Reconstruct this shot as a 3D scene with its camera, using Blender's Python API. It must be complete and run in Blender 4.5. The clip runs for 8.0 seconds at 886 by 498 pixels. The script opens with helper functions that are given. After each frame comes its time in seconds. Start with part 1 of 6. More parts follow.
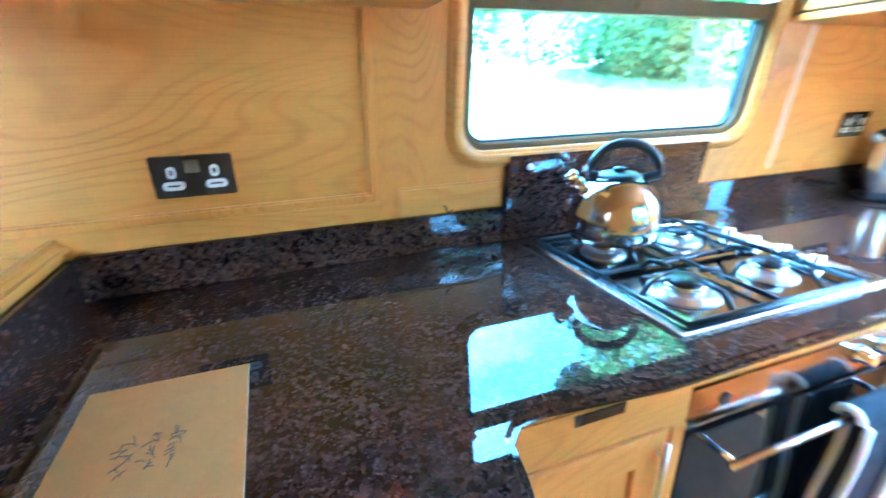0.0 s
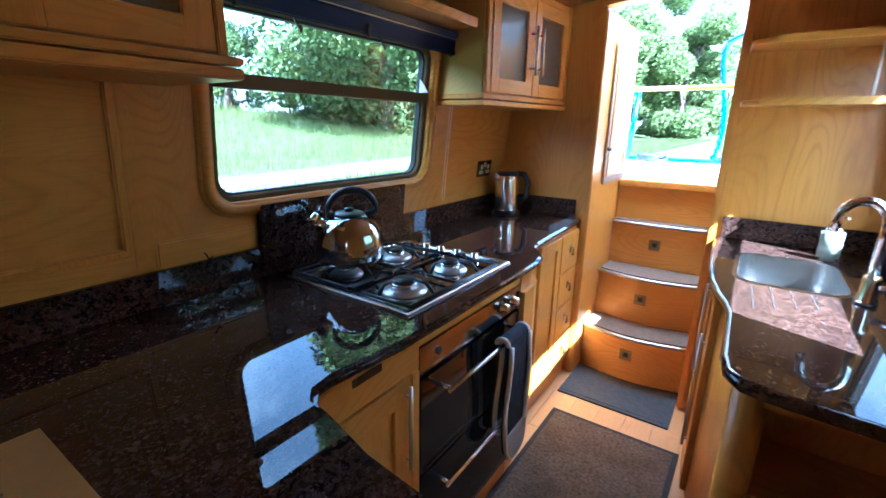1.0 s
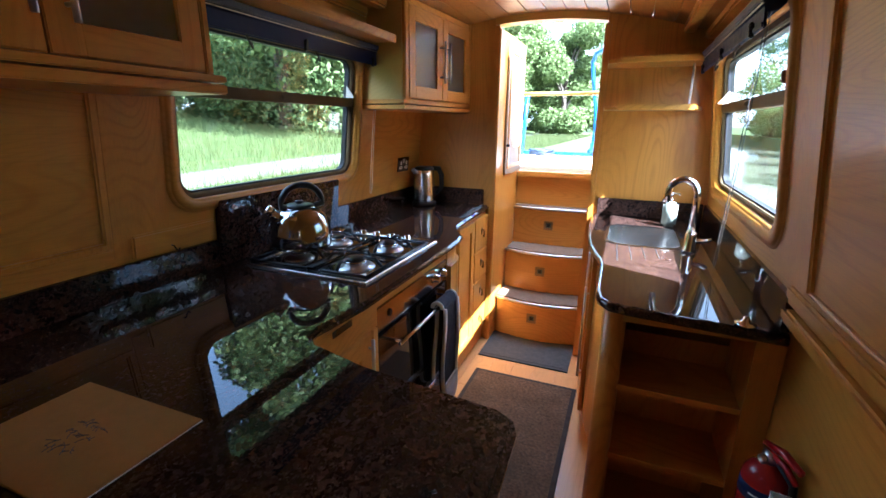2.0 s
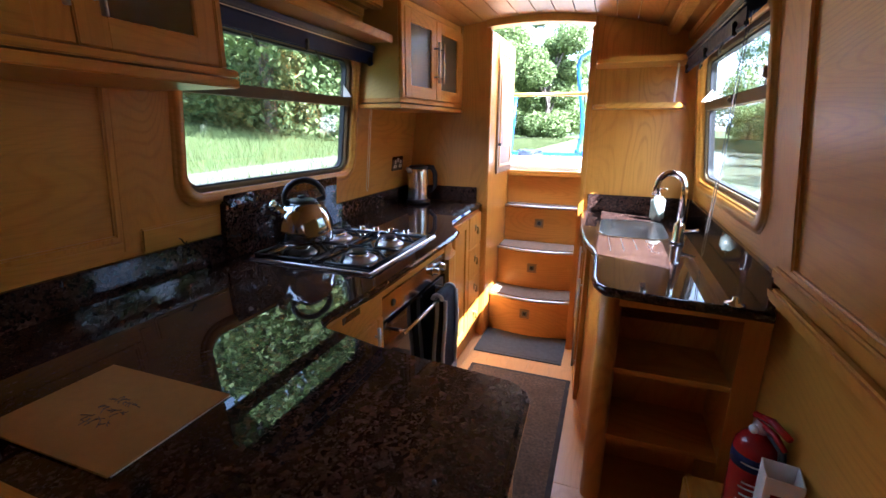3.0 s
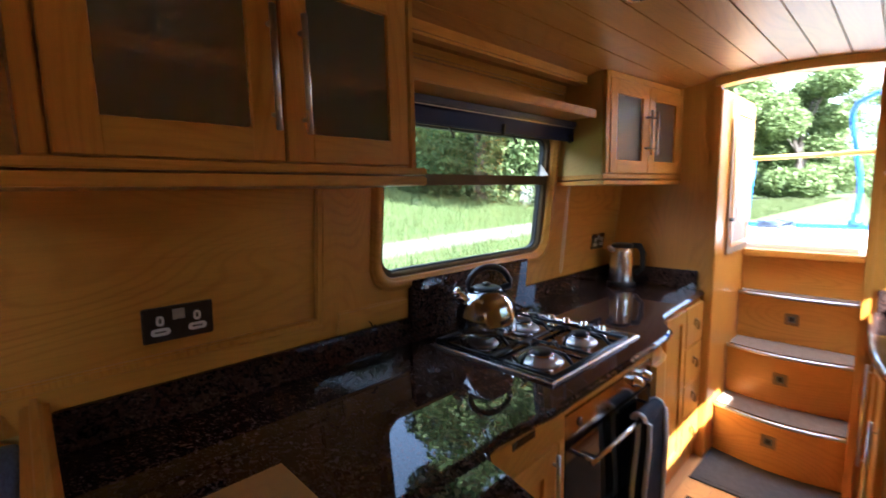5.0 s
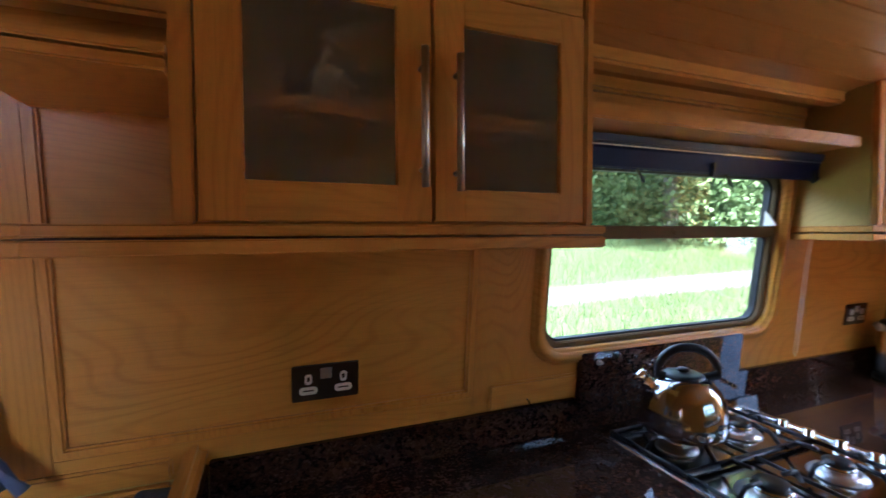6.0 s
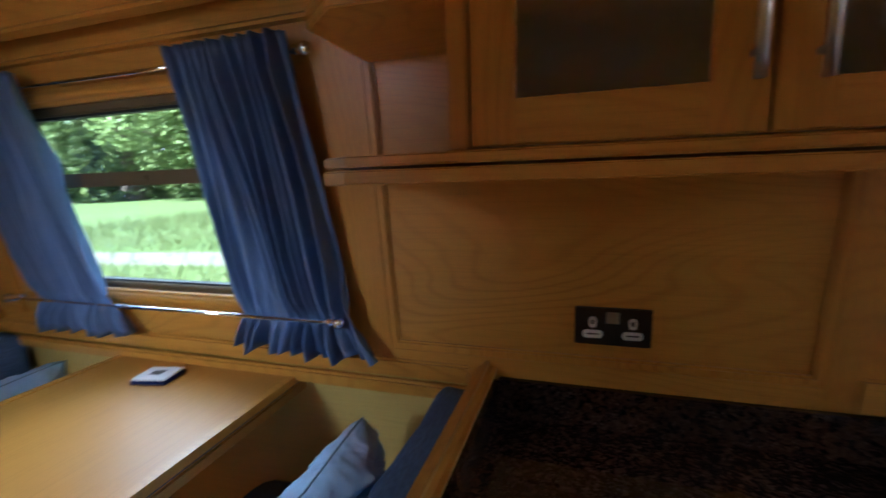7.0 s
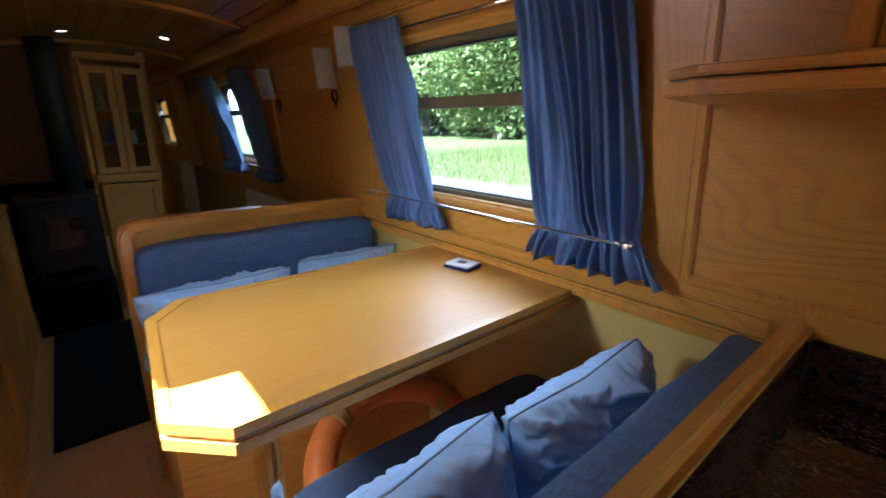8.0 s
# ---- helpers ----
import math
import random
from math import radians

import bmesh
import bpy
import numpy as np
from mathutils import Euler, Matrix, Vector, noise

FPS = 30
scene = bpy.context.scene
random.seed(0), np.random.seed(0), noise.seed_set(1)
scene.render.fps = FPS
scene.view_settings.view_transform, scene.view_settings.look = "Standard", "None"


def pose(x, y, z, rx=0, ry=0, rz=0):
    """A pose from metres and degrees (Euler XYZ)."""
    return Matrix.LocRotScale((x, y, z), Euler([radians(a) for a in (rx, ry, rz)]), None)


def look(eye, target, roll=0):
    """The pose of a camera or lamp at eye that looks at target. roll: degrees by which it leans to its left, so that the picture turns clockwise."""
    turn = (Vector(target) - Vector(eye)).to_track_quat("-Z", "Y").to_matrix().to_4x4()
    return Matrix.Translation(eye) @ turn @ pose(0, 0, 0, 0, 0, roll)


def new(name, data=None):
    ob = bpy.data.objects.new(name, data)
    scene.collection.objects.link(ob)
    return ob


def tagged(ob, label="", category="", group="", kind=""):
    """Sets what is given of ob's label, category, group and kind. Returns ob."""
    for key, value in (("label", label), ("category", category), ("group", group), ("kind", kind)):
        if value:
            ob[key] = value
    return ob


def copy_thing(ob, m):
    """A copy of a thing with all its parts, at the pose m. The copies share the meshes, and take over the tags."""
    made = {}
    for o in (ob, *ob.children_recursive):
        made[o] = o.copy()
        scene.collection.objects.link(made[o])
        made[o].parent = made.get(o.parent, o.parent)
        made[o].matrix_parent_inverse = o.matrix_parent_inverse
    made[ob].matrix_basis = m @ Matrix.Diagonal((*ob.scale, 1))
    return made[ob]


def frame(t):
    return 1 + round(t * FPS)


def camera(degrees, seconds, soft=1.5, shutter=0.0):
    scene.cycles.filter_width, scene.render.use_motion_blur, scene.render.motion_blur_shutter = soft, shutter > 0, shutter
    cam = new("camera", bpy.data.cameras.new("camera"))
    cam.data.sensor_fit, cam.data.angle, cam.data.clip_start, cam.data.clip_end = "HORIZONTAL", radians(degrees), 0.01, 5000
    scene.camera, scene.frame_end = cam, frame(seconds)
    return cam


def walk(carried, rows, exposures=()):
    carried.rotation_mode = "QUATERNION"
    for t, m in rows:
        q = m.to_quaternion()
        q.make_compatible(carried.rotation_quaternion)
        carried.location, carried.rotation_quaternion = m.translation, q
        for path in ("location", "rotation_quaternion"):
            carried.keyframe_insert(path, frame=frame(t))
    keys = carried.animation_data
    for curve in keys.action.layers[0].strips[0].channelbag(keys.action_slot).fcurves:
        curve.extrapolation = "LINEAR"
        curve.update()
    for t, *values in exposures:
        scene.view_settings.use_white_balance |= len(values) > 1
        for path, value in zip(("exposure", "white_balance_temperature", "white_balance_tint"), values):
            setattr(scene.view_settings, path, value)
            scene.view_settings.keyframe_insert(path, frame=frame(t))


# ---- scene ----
cam = camera(90.1, 8.0, shutter=0.28)
EXPOSURES = [(0.0, 6.88, 3280, -12), (0.5, 5.27, 3900, -4), (1.0, 4.27, 4100, 4), (1.5, 3.87, 4450, 8), (3.5, 3.96, 4800, 20), (4.2, 4.06, 4750, 21), (5.2, 3.85, 5000, 14), (5.5, 4.00, 4750, 17), (6.0, 4.20, 4650, 15), (6.5, 4.14, 4600, 10), (7.0, 3.68, 4700, 6), (7.5, 4.18, 4700, 9), (8.0, 4.24, 4800, 8)]
PATH = [
    (0, (-0.592, -1.03, 1.317), (0.049, 0.731, 0.618), -1.1),
    (0.5, (-0.701, -1.134, 1.362), (0.65, 0.222, 0.782), -0.0),
    (1, (-0.806, -1.231, 1.384), (0.776, -0.134, 0.843), 0.9),
    (1.5, (-0.938, -1.257, 1.388), (0.773, -0.364, 0.862), 0.8),
    (1.7, (-1.019, -1.285, 1.401), (0.727, -0.47, 0.863), 0.7),
    (2.8, (-1.207, -1.269, 1.383), (0.607, -0.62, 0.848), 0.6),
    (3, (-1.188, -1.257, 1.37), (0.621, -0.585, 0.843), 0.4),
    (3.5, (-1.177, -1.245, 1.368), (0.608, -0.511, 0.841), 0.1),
    (4, (-1.178, -1.24, 1.374), (0.567, -0.414, 0.854), -0.3),
    (4.2, (-1.154, -1.221, 1.363), (0.565, -0.32, 0.882), -1.2),
    (5.3, (-0.966, -1.182, 1.476), (0.217, 0.423, 1.319), -0.7),
    (5.5, (-0.941, -1.145, 1.488), (0.128, 0.543, 1.392), -0.6),
    (6, (-0.877, -1.052, 1.493), (-0.139, 0.805, 1.417), -0.2),
    (6.5, (-0.873, -1.007, 1.466), (-0.637, 0.97, 1.284), -2.0),
    (7, (-0.816, -0.96, 1.472), (-1.424, 0.918, 1.147), -1.9),
    (7.5, (-0.813, -1.023, 1.444), (-2.032, 0.503, 1.013), -0.8),
    (8, (-0.864, -1.099, 1.416), (-2.333, 0.147, 0.878), 0.5),
]
walk(cam, [(t, look(eye, target, roll)) for t, eye, target, roll in PATH],
     EXPOSURES)

# ---- world, sun, exposure ----
SUN_DIR = Vector((0.42, 0.83, -1.0)).normalized()          # the way the sunlight travels
world = bpy.data.worlds.new("sky")
scene.world = world
world.use_nodes = True
wn, wl = world.node_tree.nodes, world.node_tree.links
sky = wn.new("ShaderNodeTexSky")
sky.sky_type, sky.sun_disc = "NISHITA", False
sky.sun_elevation = math.asin(-SUN_DIR.z)
sky.sun_rotation = math.atan2(-SUN_DIR.x, -SUN_DIR.y)
sky.air_density, sky.dust_density = 1.0, 2.5
tc_ = wn.new("ShaderNodeTexCoord")
cl_ = wn.new("ShaderNodeTexNoise")                 # thin bright cloud all over the sky
cl_.inputs["Scale"].default_value, cl_.inputs["Detail"].default_value, cl_.inputs["Roughness"].default_value = 2.6, 6.0, 0.6
wl.new(tc_.outputs["Generated"], cl_.inputs["Vector"])
cr_ = wn.new("ShaderNodeValToRGB")
cr_.color_ramp.elements[0].position, cr_.color_ramp.elements[0].color = 0.38, (0.15, 0.15, 0.15, 1)
cr_.color_ramp.elements[1].position, cr_.color_ramp.elements[1].color = 0.66, (0.75, 0.75, 0.75, 1)
wl.new(cl_.outputs["Fac"], cr_.inputs[0])
cm_ = wn.new("ShaderNodeMix")
cm_.data_type = "RGBA"
wl.new(cr_.outputs[0], cm_.inputs["Factor"])
wl.new(sky.outputs[0], cm_.inputs["A"])
cm_.inputs["B"].default_value = (8.5, 8.8, 9.2, 1)
wl.new(cm_.outputs["Result"], wn["Background"].inputs[0])
wn["Background"].inputs[1].default_value = 0.085
sun_data = bpy.data.lights.new("sun", "SUN")
sun_data.energy, sun_data.angle, sun_data.color = 5.0, radians(0.5), (1.0, 0.95, 0.86)
sun = new("sun", sun_data)
sun.matrix_world = look((0, 0, 30), Vector((0, 0, 30)) + SUN_DIR)


def sky_lamp(name, at, towards, wide, deep, watts):
    """Added area lamp, out of view outside an opening, standing in for sky light."""
    d = bpy.data.lights.new(name, "AREA")
    d.shape, d.size, d.size_y, d.energy, d.color = "RECTANGLE", wide, deep, watts, (1.0, 0.99, 0.97)
    new(name, d).matrix_world = look(at, towards)


# Fill lamps added to brighten table, cushions, steps and north wall.
sky_lamp("window_light", (-3.05, 1.10, 2.60), (-1.45, -0.40, 0.88), 2.0, 0.9, 5.6)
sky_lamp("hatch_light", (1.88, -0.83, 2.16), (1.75, -0.83, 0.3), 0.5, 0.5, 1.2)

sky_lamp("side_hatch_light", (-1.93, -2.30, 2.05), (-1.65, 0.0, 1.35), 0.6, 0.7, 3.4)

# ---- materials ----
def nodes(name, rough=0.5, metal=0.0, base=(0.8, 0.8, 0.8), spec=0.5):
    m = bpy.data.materials.new(name)
    m.use_nodes = True
    b = m.node_tree.nodes["Principled BSDF"]
    b.inputs["Base Color"].default_value = (*base, 1)
    b.inputs["Roughness"].default_value = rough
    b.inputs["Metallic"].default_value = metal
    b.inputs["Specular IOR Level"].default_value = spec
    return m, m.node_tree.nodes, m.node_tree.links, b


def coords(n, l, scale=(1, 1, 1), jitter=0.0):
    """Object coordinates, stretched, and shifted by a chance amount for each object."""
    tc = n.new("ShaderNodeTexCoord")
    mp = n.new("ShaderNodeMapping")
    mp.inputs["Scale"].default_value = scale
    if jitter:
        oi = n.new("ShaderNodeObjectInfo")
        mul = n.new("ShaderNodeMath")
        mul.operation = "MULTIPLY"
        mul.inputs[1].default_value = jitter
        add = n.new("ShaderNodeVectorMath")
        l.new(oi.outputs["Random"], mul.inputs[0])
        l.new(tc.outputs["Object"], add.inputs[0])
        l.new(mul.outputs[0], add.inputs[1])
        l.new(add.outputs[0], mp.inputs["Vector"])
    else:
        l.new(tc.outputs["Object"], mp.inputs["Vector"])
    return mp.outputs[0]


def noise_tex(n, l, vec, scale, detail=3.0, rough=0.5, distort=0.0):
    t = n.new("ShaderNodeTexNoise")
    t.inputs["Scale"].default_value, t.inputs["Detail"].default_value = scale, detail
    t.inputs["Roughness"].default_value, t.inputs["Distortion"].default_value = rough, distort
    l.new(vec, t.inputs["Vector"])
    return t.outputs["Fac"]


def ramp(n, l, fac, stops):
    r = n.new("ShaderNodeValToRGB")
    while len(r.color_ramp.elements) < len(stops):
        r.color_ramp.elements.new(0.5)
    for e, (p, c) in zip(r.color_ramp.elements, stops):
        e.position, e.color = p, (*c, 1) if len(c) == 3 else c
    l.new(fac, r.inputs[0])
    return r.outputs[0]


def mix(n, l, fac, a, b, mode="MIX"):
    m = n.new("ShaderNodeMix")
    m.data_type, m.blend_type = "RGBA", mode
    for sock, v in ((m.inputs["Factor"], fac), (m.inputs["A"], a), (m.inputs["B"], b)):
        if isinstance(v, (int, float)):
            sock.default_value = v
        elif isinstance(v, tuple):
            sock.default_value = (*v, 1)
        else:
            l.new(v, sock)
    return m.outputs["Result"]


def bump(n, l, b, height, strength=0.1, dist=0.001):
    k = n.new("ShaderNodeBump")
    k.inputs["Strength"].default_value, k.inputs["Distance"].default_value = strength, dist
    l.new(height, k.inputs["Height"])
    l.new(k.outputs[0], b.inputs["Normal"])


def grey(v):
    return (v, v, v)


def wood(name, axis, light=(0.62, 0.297, 0.034), dark=(0.36, 0.134, 0.010), rough=0.36, jitter=23.0, figure=0.42):
    """Varnished ash with its grain along one axis."""
    m, n, l, b = nodes(name, rough)
    st = [6.0, 6.0, 6.0]
    st["xyz".index(axis)] = 1.5
    vec = coords(n, l, tuple(st), jitter)
    broad = noise_tex(n, l, vec, 0.50, 1.0, 0.4, 0.35)
    wob = noise_tex(n, l, vec, 3.0, 2.0, 0.6)
    freq = n.new("ShaderNodeMath")
    freq.operation = "MULTIPLY"
    freq.inputs[1].default_value = 230.0
    l.new(broad, freq.inputs[0])
    shift = n.new("ShaderNodeMath")
    shift.operation = "MULTIPLY_ADD"
    shift.inputs[1].default_value = 5.0
    l.new(wob, shift.inputs[0])
    l.new(freq.outputs[0], shift.inputs[2])
    sine = n.new("ShaderNodeMath")
    sine.operation = "SINE"
    l.new(shift.outputs[0], sine.inputs[0])
    grain = ramp(n, l, sine.outputs[0], [(0.0, grey(0.0)), (0.35, grey(0.12)), (0.85, grey(0.75)), (1.0, grey(1.0))])
    where = ramp(n, l, noise_tex(n, l, vec, 0.9, 2.0), [(0.35, grey(0.25)), (0.65, grey(1.0))])
    grain = mix(n, l, 1.0, grain, where, "MULTIPLY")
    st2 = [330.0, 330.0, 330.0]
    st2["xyz".index(axis)] = 7.0
    fine = noise_tex(n, l, coords(n, l, tuple(st2), jitter), 1.0, 2.0)
    st3 = [34.0, 34.0, 34.0]
    st3["xyz".index(axis)] = 0.9
    streak = noise_tex(n, l, coords(n, l, tuple(st3), jitter), 1.0, 3.0, 0.6)
    patch = noise_tex(n, l, coords(n, l, (1, 1, 1), jitter), 1.7, 2.0)
    col = mix(n, l, ramp(n, l, grain, [(0.0, grey(0.0)), (1.0, grey(figure))]), light, dark)
    col = mix(n, l, ramp(n, l, streak, [(0.45, grey(0.0)), (0.8, grey(0.45 * figure + 0.04))]), col, dark)
    col = mix(n, l, ramp(n, l, fine, [(0.48, grey(0.0)), (0.75, grey(0.22))]), col, tuple(c * 0.7 for c in dark))
    col = mix(n, l, ramp(n, l, patch, [(0.3, grey(0.0)), (0.75, grey(0.35))]), col, tuple(c * 0.8 for c in light))
    l.new(col, b.inputs["Base Color"])
    b.inputs["Specular IOR Level"].default_value = 0.36
    b.inputs["Coat Weight"].default_value, b.inputs["Coat Roughness"].default_value = 0.08, 0.25
    bump(n, l, b, fine, 0.12, 0.0006)
    return m


W_X, W_Y = (wood("ash_grain_" + a, a) for a in "xy")
W_Z = wood("ash_grain_z", "z", (0.62, 0.286, 0.031), (0.36, 0.128, 0.009))
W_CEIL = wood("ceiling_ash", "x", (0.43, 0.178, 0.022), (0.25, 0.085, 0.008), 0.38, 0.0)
W_TABLE = wood("table_veneer", "y", (0.55, 0.262, 0.036), (0.40, 0.160, 0.017), 0.46, 23.0, 0.08)
W_PALE = wood("pale_ply", "x", (0.60, 0.42, 0.105), (0.46, 0.30, 0.07), 0.45, 23.0, 0.25)
# Shade of the dim forward end put into the ash; also dark fittings.
W_DARK = wood("shaded_ash_dark_wood", "z", (0.24, 0.11, 0.030), (0.14, 0.06, 0.016), 0.45)
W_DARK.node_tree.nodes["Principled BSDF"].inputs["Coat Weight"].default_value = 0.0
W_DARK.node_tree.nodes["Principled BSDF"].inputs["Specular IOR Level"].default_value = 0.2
# Ash copy darkened for the display cabinet, holding the dim saloon end's shade.
W_CABINET = wood("shaded_cabinet_ash", "z", (0.36, 0.175, 0.026), (0.21, 0.085, 0.010), 0.5)
W_FLOOR = wood("floor_ash", "x", (0.70, 0.40, 0.15), (0.50, 0.26, 0.08), 0.28)


def granite_mat():
    m, n, l, b = nodes("brown_granite", 0.014, 0.0, spec=0.5)
    vec = coords(n, l)
    warpn = n.new("ShaderNodeTexNoise")
    warpn.inputs["Scale"].default_value, warpn.inputs["Detail"].default_value = 70.0, 3.0
    l.new(vec, warpn.inputs["Vector"])
    off = n.new("ShaderNodeVectorMath")
    off.operation = "MULTIPLY_ADD"
    off.inputs[1].default_value = (0.007, 0.007, 0.007)
    l.new(warpn.outputs["Color"], off.inputs[0])
    l.new(vec, off.inputs[2])
    cells = []
    for size, stops in ((125.0, [(0.0, (0.0077, 0.0052, 0.0043)), (0.30, (0.0138, 0.0086, 0.0069)), (0.44, (0.0387, 0.0181, 0.0120)), (0.74, (0.0602, 0.0275, 0.0181)), (1.0, (0.0989, 0.0516, 0.0370))]),
                        (280.0, [(0.0, (0.0077, 0.0052, 0.0043)), (0.45, (0.0284, 0.0146, 0.0103)), (0.8, (0.0619, 0.0327, 0.0232)), (1.0, (0.1462, 0.0946, 0.0731))])):
        v = n.new("ShaderNodeTexVoronoi")
        v.inputs["Scale"].default_value, v.inputs["Randomness"].default_value = size, 1.0
        l.new(off.outputs[0], v.inputs["Vector"])
        one = n.new("ShaderNodeSeparateColor")
        l.new(v.outputs["Color"], one.inputs[0])
        cells.append(ramp(n, l, one.outputs[0], stops))
    big = noise_tex(n, l, vec, 48.0, 4.0, 0.65)
    col = mix(n, l, ramp(n, l, big, [(0.44, grey(0.15)), (0.6, grey(0.75))]), cells[0], cells[1])
    cloud = noise_tex(n, l, vec, 6.0, 2.0)
    col = mix(n, l, ramp(n, l, cloud, [(0.35, grey(0.0)), (0.7, grey(0.3))]), col, (0.0189, 0.0120, 0.0103))
    l.new(col, b.inputs["Base Color"])
    return m


GRANITE = granite_mat()


def plain(name, base, rough=0.5, metal=0.0, var=0.25, scale=30.0, relief=0.0, stretch=(1, 1, 1), spec=0.5):
    """One substance with grain and faint stains at two scales."""
    m, n, l, b = nodes(name, rough, metal, base, spec)
    vec = coords(n, l, stretch, 3.0)
    f = noise_tex(n, l, vec, scale, 3.0)
    g = noise_tex(n, l, vec, scale * 0.12, 2.0)
    dark = tuple(c * (1 - var) for c in base)
    col = mix(n, l, ramp(n, l, f, [(0.3, grey(0)), (0.7, grey(0.8))]), base, dark)
    col = mix(n, l, ramp(n, l, g, [(0.35, grey(0)), (0.7, grey(0.5))]), col, tuple(c * (1 - var * 0.8) for c in base))
    l.new(col, b.inputs["Base Color"])
    r = ramp(n, l, g, [(0.3, grey(max(0.02, rough * 0.85))), (0.7, grey(min(1, rough * 1.2)))])
    l.new(r, b.inputs["Roughness"])
    if relief:
        bump(n, l, b, f, 0.5, relief)
    return m


POLISHED = plain("polished_steel", (0.84, 0.83, 0.81), 0.22, 1.0, 0.05, 40)
KETTLE_STEEL = plain("dark_polished_steel", (0.53, 0.555, 0.585), 0.10, 1.0, 0.05, 30)
STEEL = plain("brushed_steel", (0.62, 0.61, 0.60), 0.34, 1.0, 0.12, 60, stretch=(1, 20, 1))
SINKSTEEL = plain("sink_steel", (0.46, 0.45, 0.43), 0.2, 1.0, 0.12, 60)
CHROME = plain("chrome", (0.88, 0.88, 0.87), 0.05, 1.0, 0.04, 20)
BLACK = plain("black_enamel", (0.012, 0.012, 0.013), 0.3, 0.0, 0.2, 40)
PLASTIC_BLACK = plain("black_plastic", (0.015, 0.015, 0.017), 0.38, 0.0, 0.2, 80)
OVEN_GLASS = plain("oven_glass", (0.010, 0.009, 0.009), 0.04, 0.0, 0.1, 20)
OVEN_PANEL = plain("oven_panel", (0.30, 0.27, 0.24), 0.12, 1.0, 0.08, 20)
BRONZE = plain("bronze_plate", (0.075, 0.055, 0.042), 0.28, 0.6, 0.2, 30)
ANTIQUE = plain("antique_brass", (0.33, 0.22, 0.11), 0.35, 1.0, 0.3, 40)
STEPLENS = plain("smoked_lens", (0.16, 0.17, 0.15), 0.25, 0.0, 0.1, 40)
WINDOW_ALU = plain("bronze_window_frame", (0.16, 0.115, 0.055), 0.6, 0.0, 0.15, 30, spec=0.12)
SEAL = plain("rubber_seal", (0.015, 0.015, 0.015), 0.6, 0.0, 0.2, 60)
WHITE = plain("white_plastic", (0.78, 0.77, 0.74), 0.4, 0.0, 0.06, 40)
PAPER = plain("white_paper", (0.80, 0.79, 0.76), 0.75, 0.0, 0.06, 30)
INK = plain("dark_print", (0.10, 0.085, 0.07), 0.6, 0.0, 0.2, 200)
BLIND = plain("navy_blind", (0.016, 0.027, 0.095), 0.45, 0.0, 0.25, 300, 0.0005, spec=0.15)
CURTAIN = plain("blue_curtain", (0.175, 0.245, 0.43), 0.85, 0.0, 0.25, 420, 0.0004, (1, 1, 0.4))
tn, tl = CURTAIN.node_tree.nodes, CURTAIN.node_tree.links
tr_ = tn.new("ShaderNodeBsdfTranslucent")
tr_.inputs["Color"].default_value = (0.40, 0.46, 0.62, 1)
mx_ = tn.new("ShaderNodeMixShader")
mx_.inputs[0].default_value = 0.20
tl.new(tn["Principled BSDF"].outputs[0], mx_.inputs[1])
tl.new(tr_.outputs[0], mx_.inputs[2])
tl.new(mx_.outputs[0], tn["Material Output"].inputs["Surface"])
CUSHION = plain("blue_upholstery", (0.13, 0.205, 0.36), 0.95, 0.0, 0.5, 190, 0.003, (1, 0.25, 1.6))
SEATCLOTH = plain("navy_upholstery", (0.105, 0.145, 0.235), 0.95, 0.0, 0.4, 220, 0.003, (1, 0.3, 1.6))
PILLOW = plain("pale_blue_cotton", (0.44, 0.62, 0.86), 0.9, 0.0, 0.10, 300, 0.0006)
pn_, pl_ = PILLOW.node_tree.nodes, PILLOW.node_tree.links
wr_ = noise_tex(pn_, pl_, coords(pn_, pl_, (1, 1, 1), 3.0), 7.0, 2.0, 0.55, 1.6)
bump(pn_, pl_, pn_["Principled BSDF"], wr_, 0.7, 0.022)
CARPET = plain("brown_carpet", (0.165, 0.102, 0.050), 1.0, 0.0, 0.8, 75, 0.008)
RUGEDGE = plain("rug_binding", (0.045, 0.034, 0.028), 0.9, 0.0, 0.3, 200, 0.001)
MAT = plain("charcoal_mat", (0.075, 0.08, 0.082), 0.95, 0.0, 0.4, 300, 0.003)
SEAMBLUE = plain("denim_seam", (0.27, 0.38, 0.55), 0.9, 0.0, 0.2, 300)
TREAD = plain("grey_tread_carpet", (0.25, 0.175, 0.11), 1.0, 0.0, 0.45, 320, 0.003)
TOWEL = plain("black_quilted_cotton", (0.016, 0.018, 0.026), 0.95, 0.0, 0.3, 250, 0.002)
TOWEL_TRIM = plain("grey_quilted_cotton", (0.42, 0.42, 0.41), 0.9, 0.0, 0.3, 250, 0.002)
TOWEL_BIND = plain("white_cotton_binding", (0.78, 0.78, 0.76), 0.9, 0.0, 0.15, 250, 0.001)
ORANGE = plain("orange_lifebuoy", (0.66, 0.17, 0.018), 0.5, 0.0, 0.15, 25)
RED = plain("red_paint", (0.36, 0.014, 0.012), 0.25, 0.0, 0.15, 25)
CREAM = plain("cream_paint", (0.72, 0.66, 0.55), 0.4, 0.0, 0.08, 10)
BOATBLUE = plain("blue_boat_paint", (0.022, 0.085, 0.33), 0.3, 0.0, 0.15, 15)
HULL = plain("dark_hull_paint", (0.02, 0.03, 0.05), 0.4, 0.0, 0.2, 6)
SOAP = plain("pale_soap_bottle", (0.24, 0.265, 0.215), 0.25, 0.0, 0.08, 30)
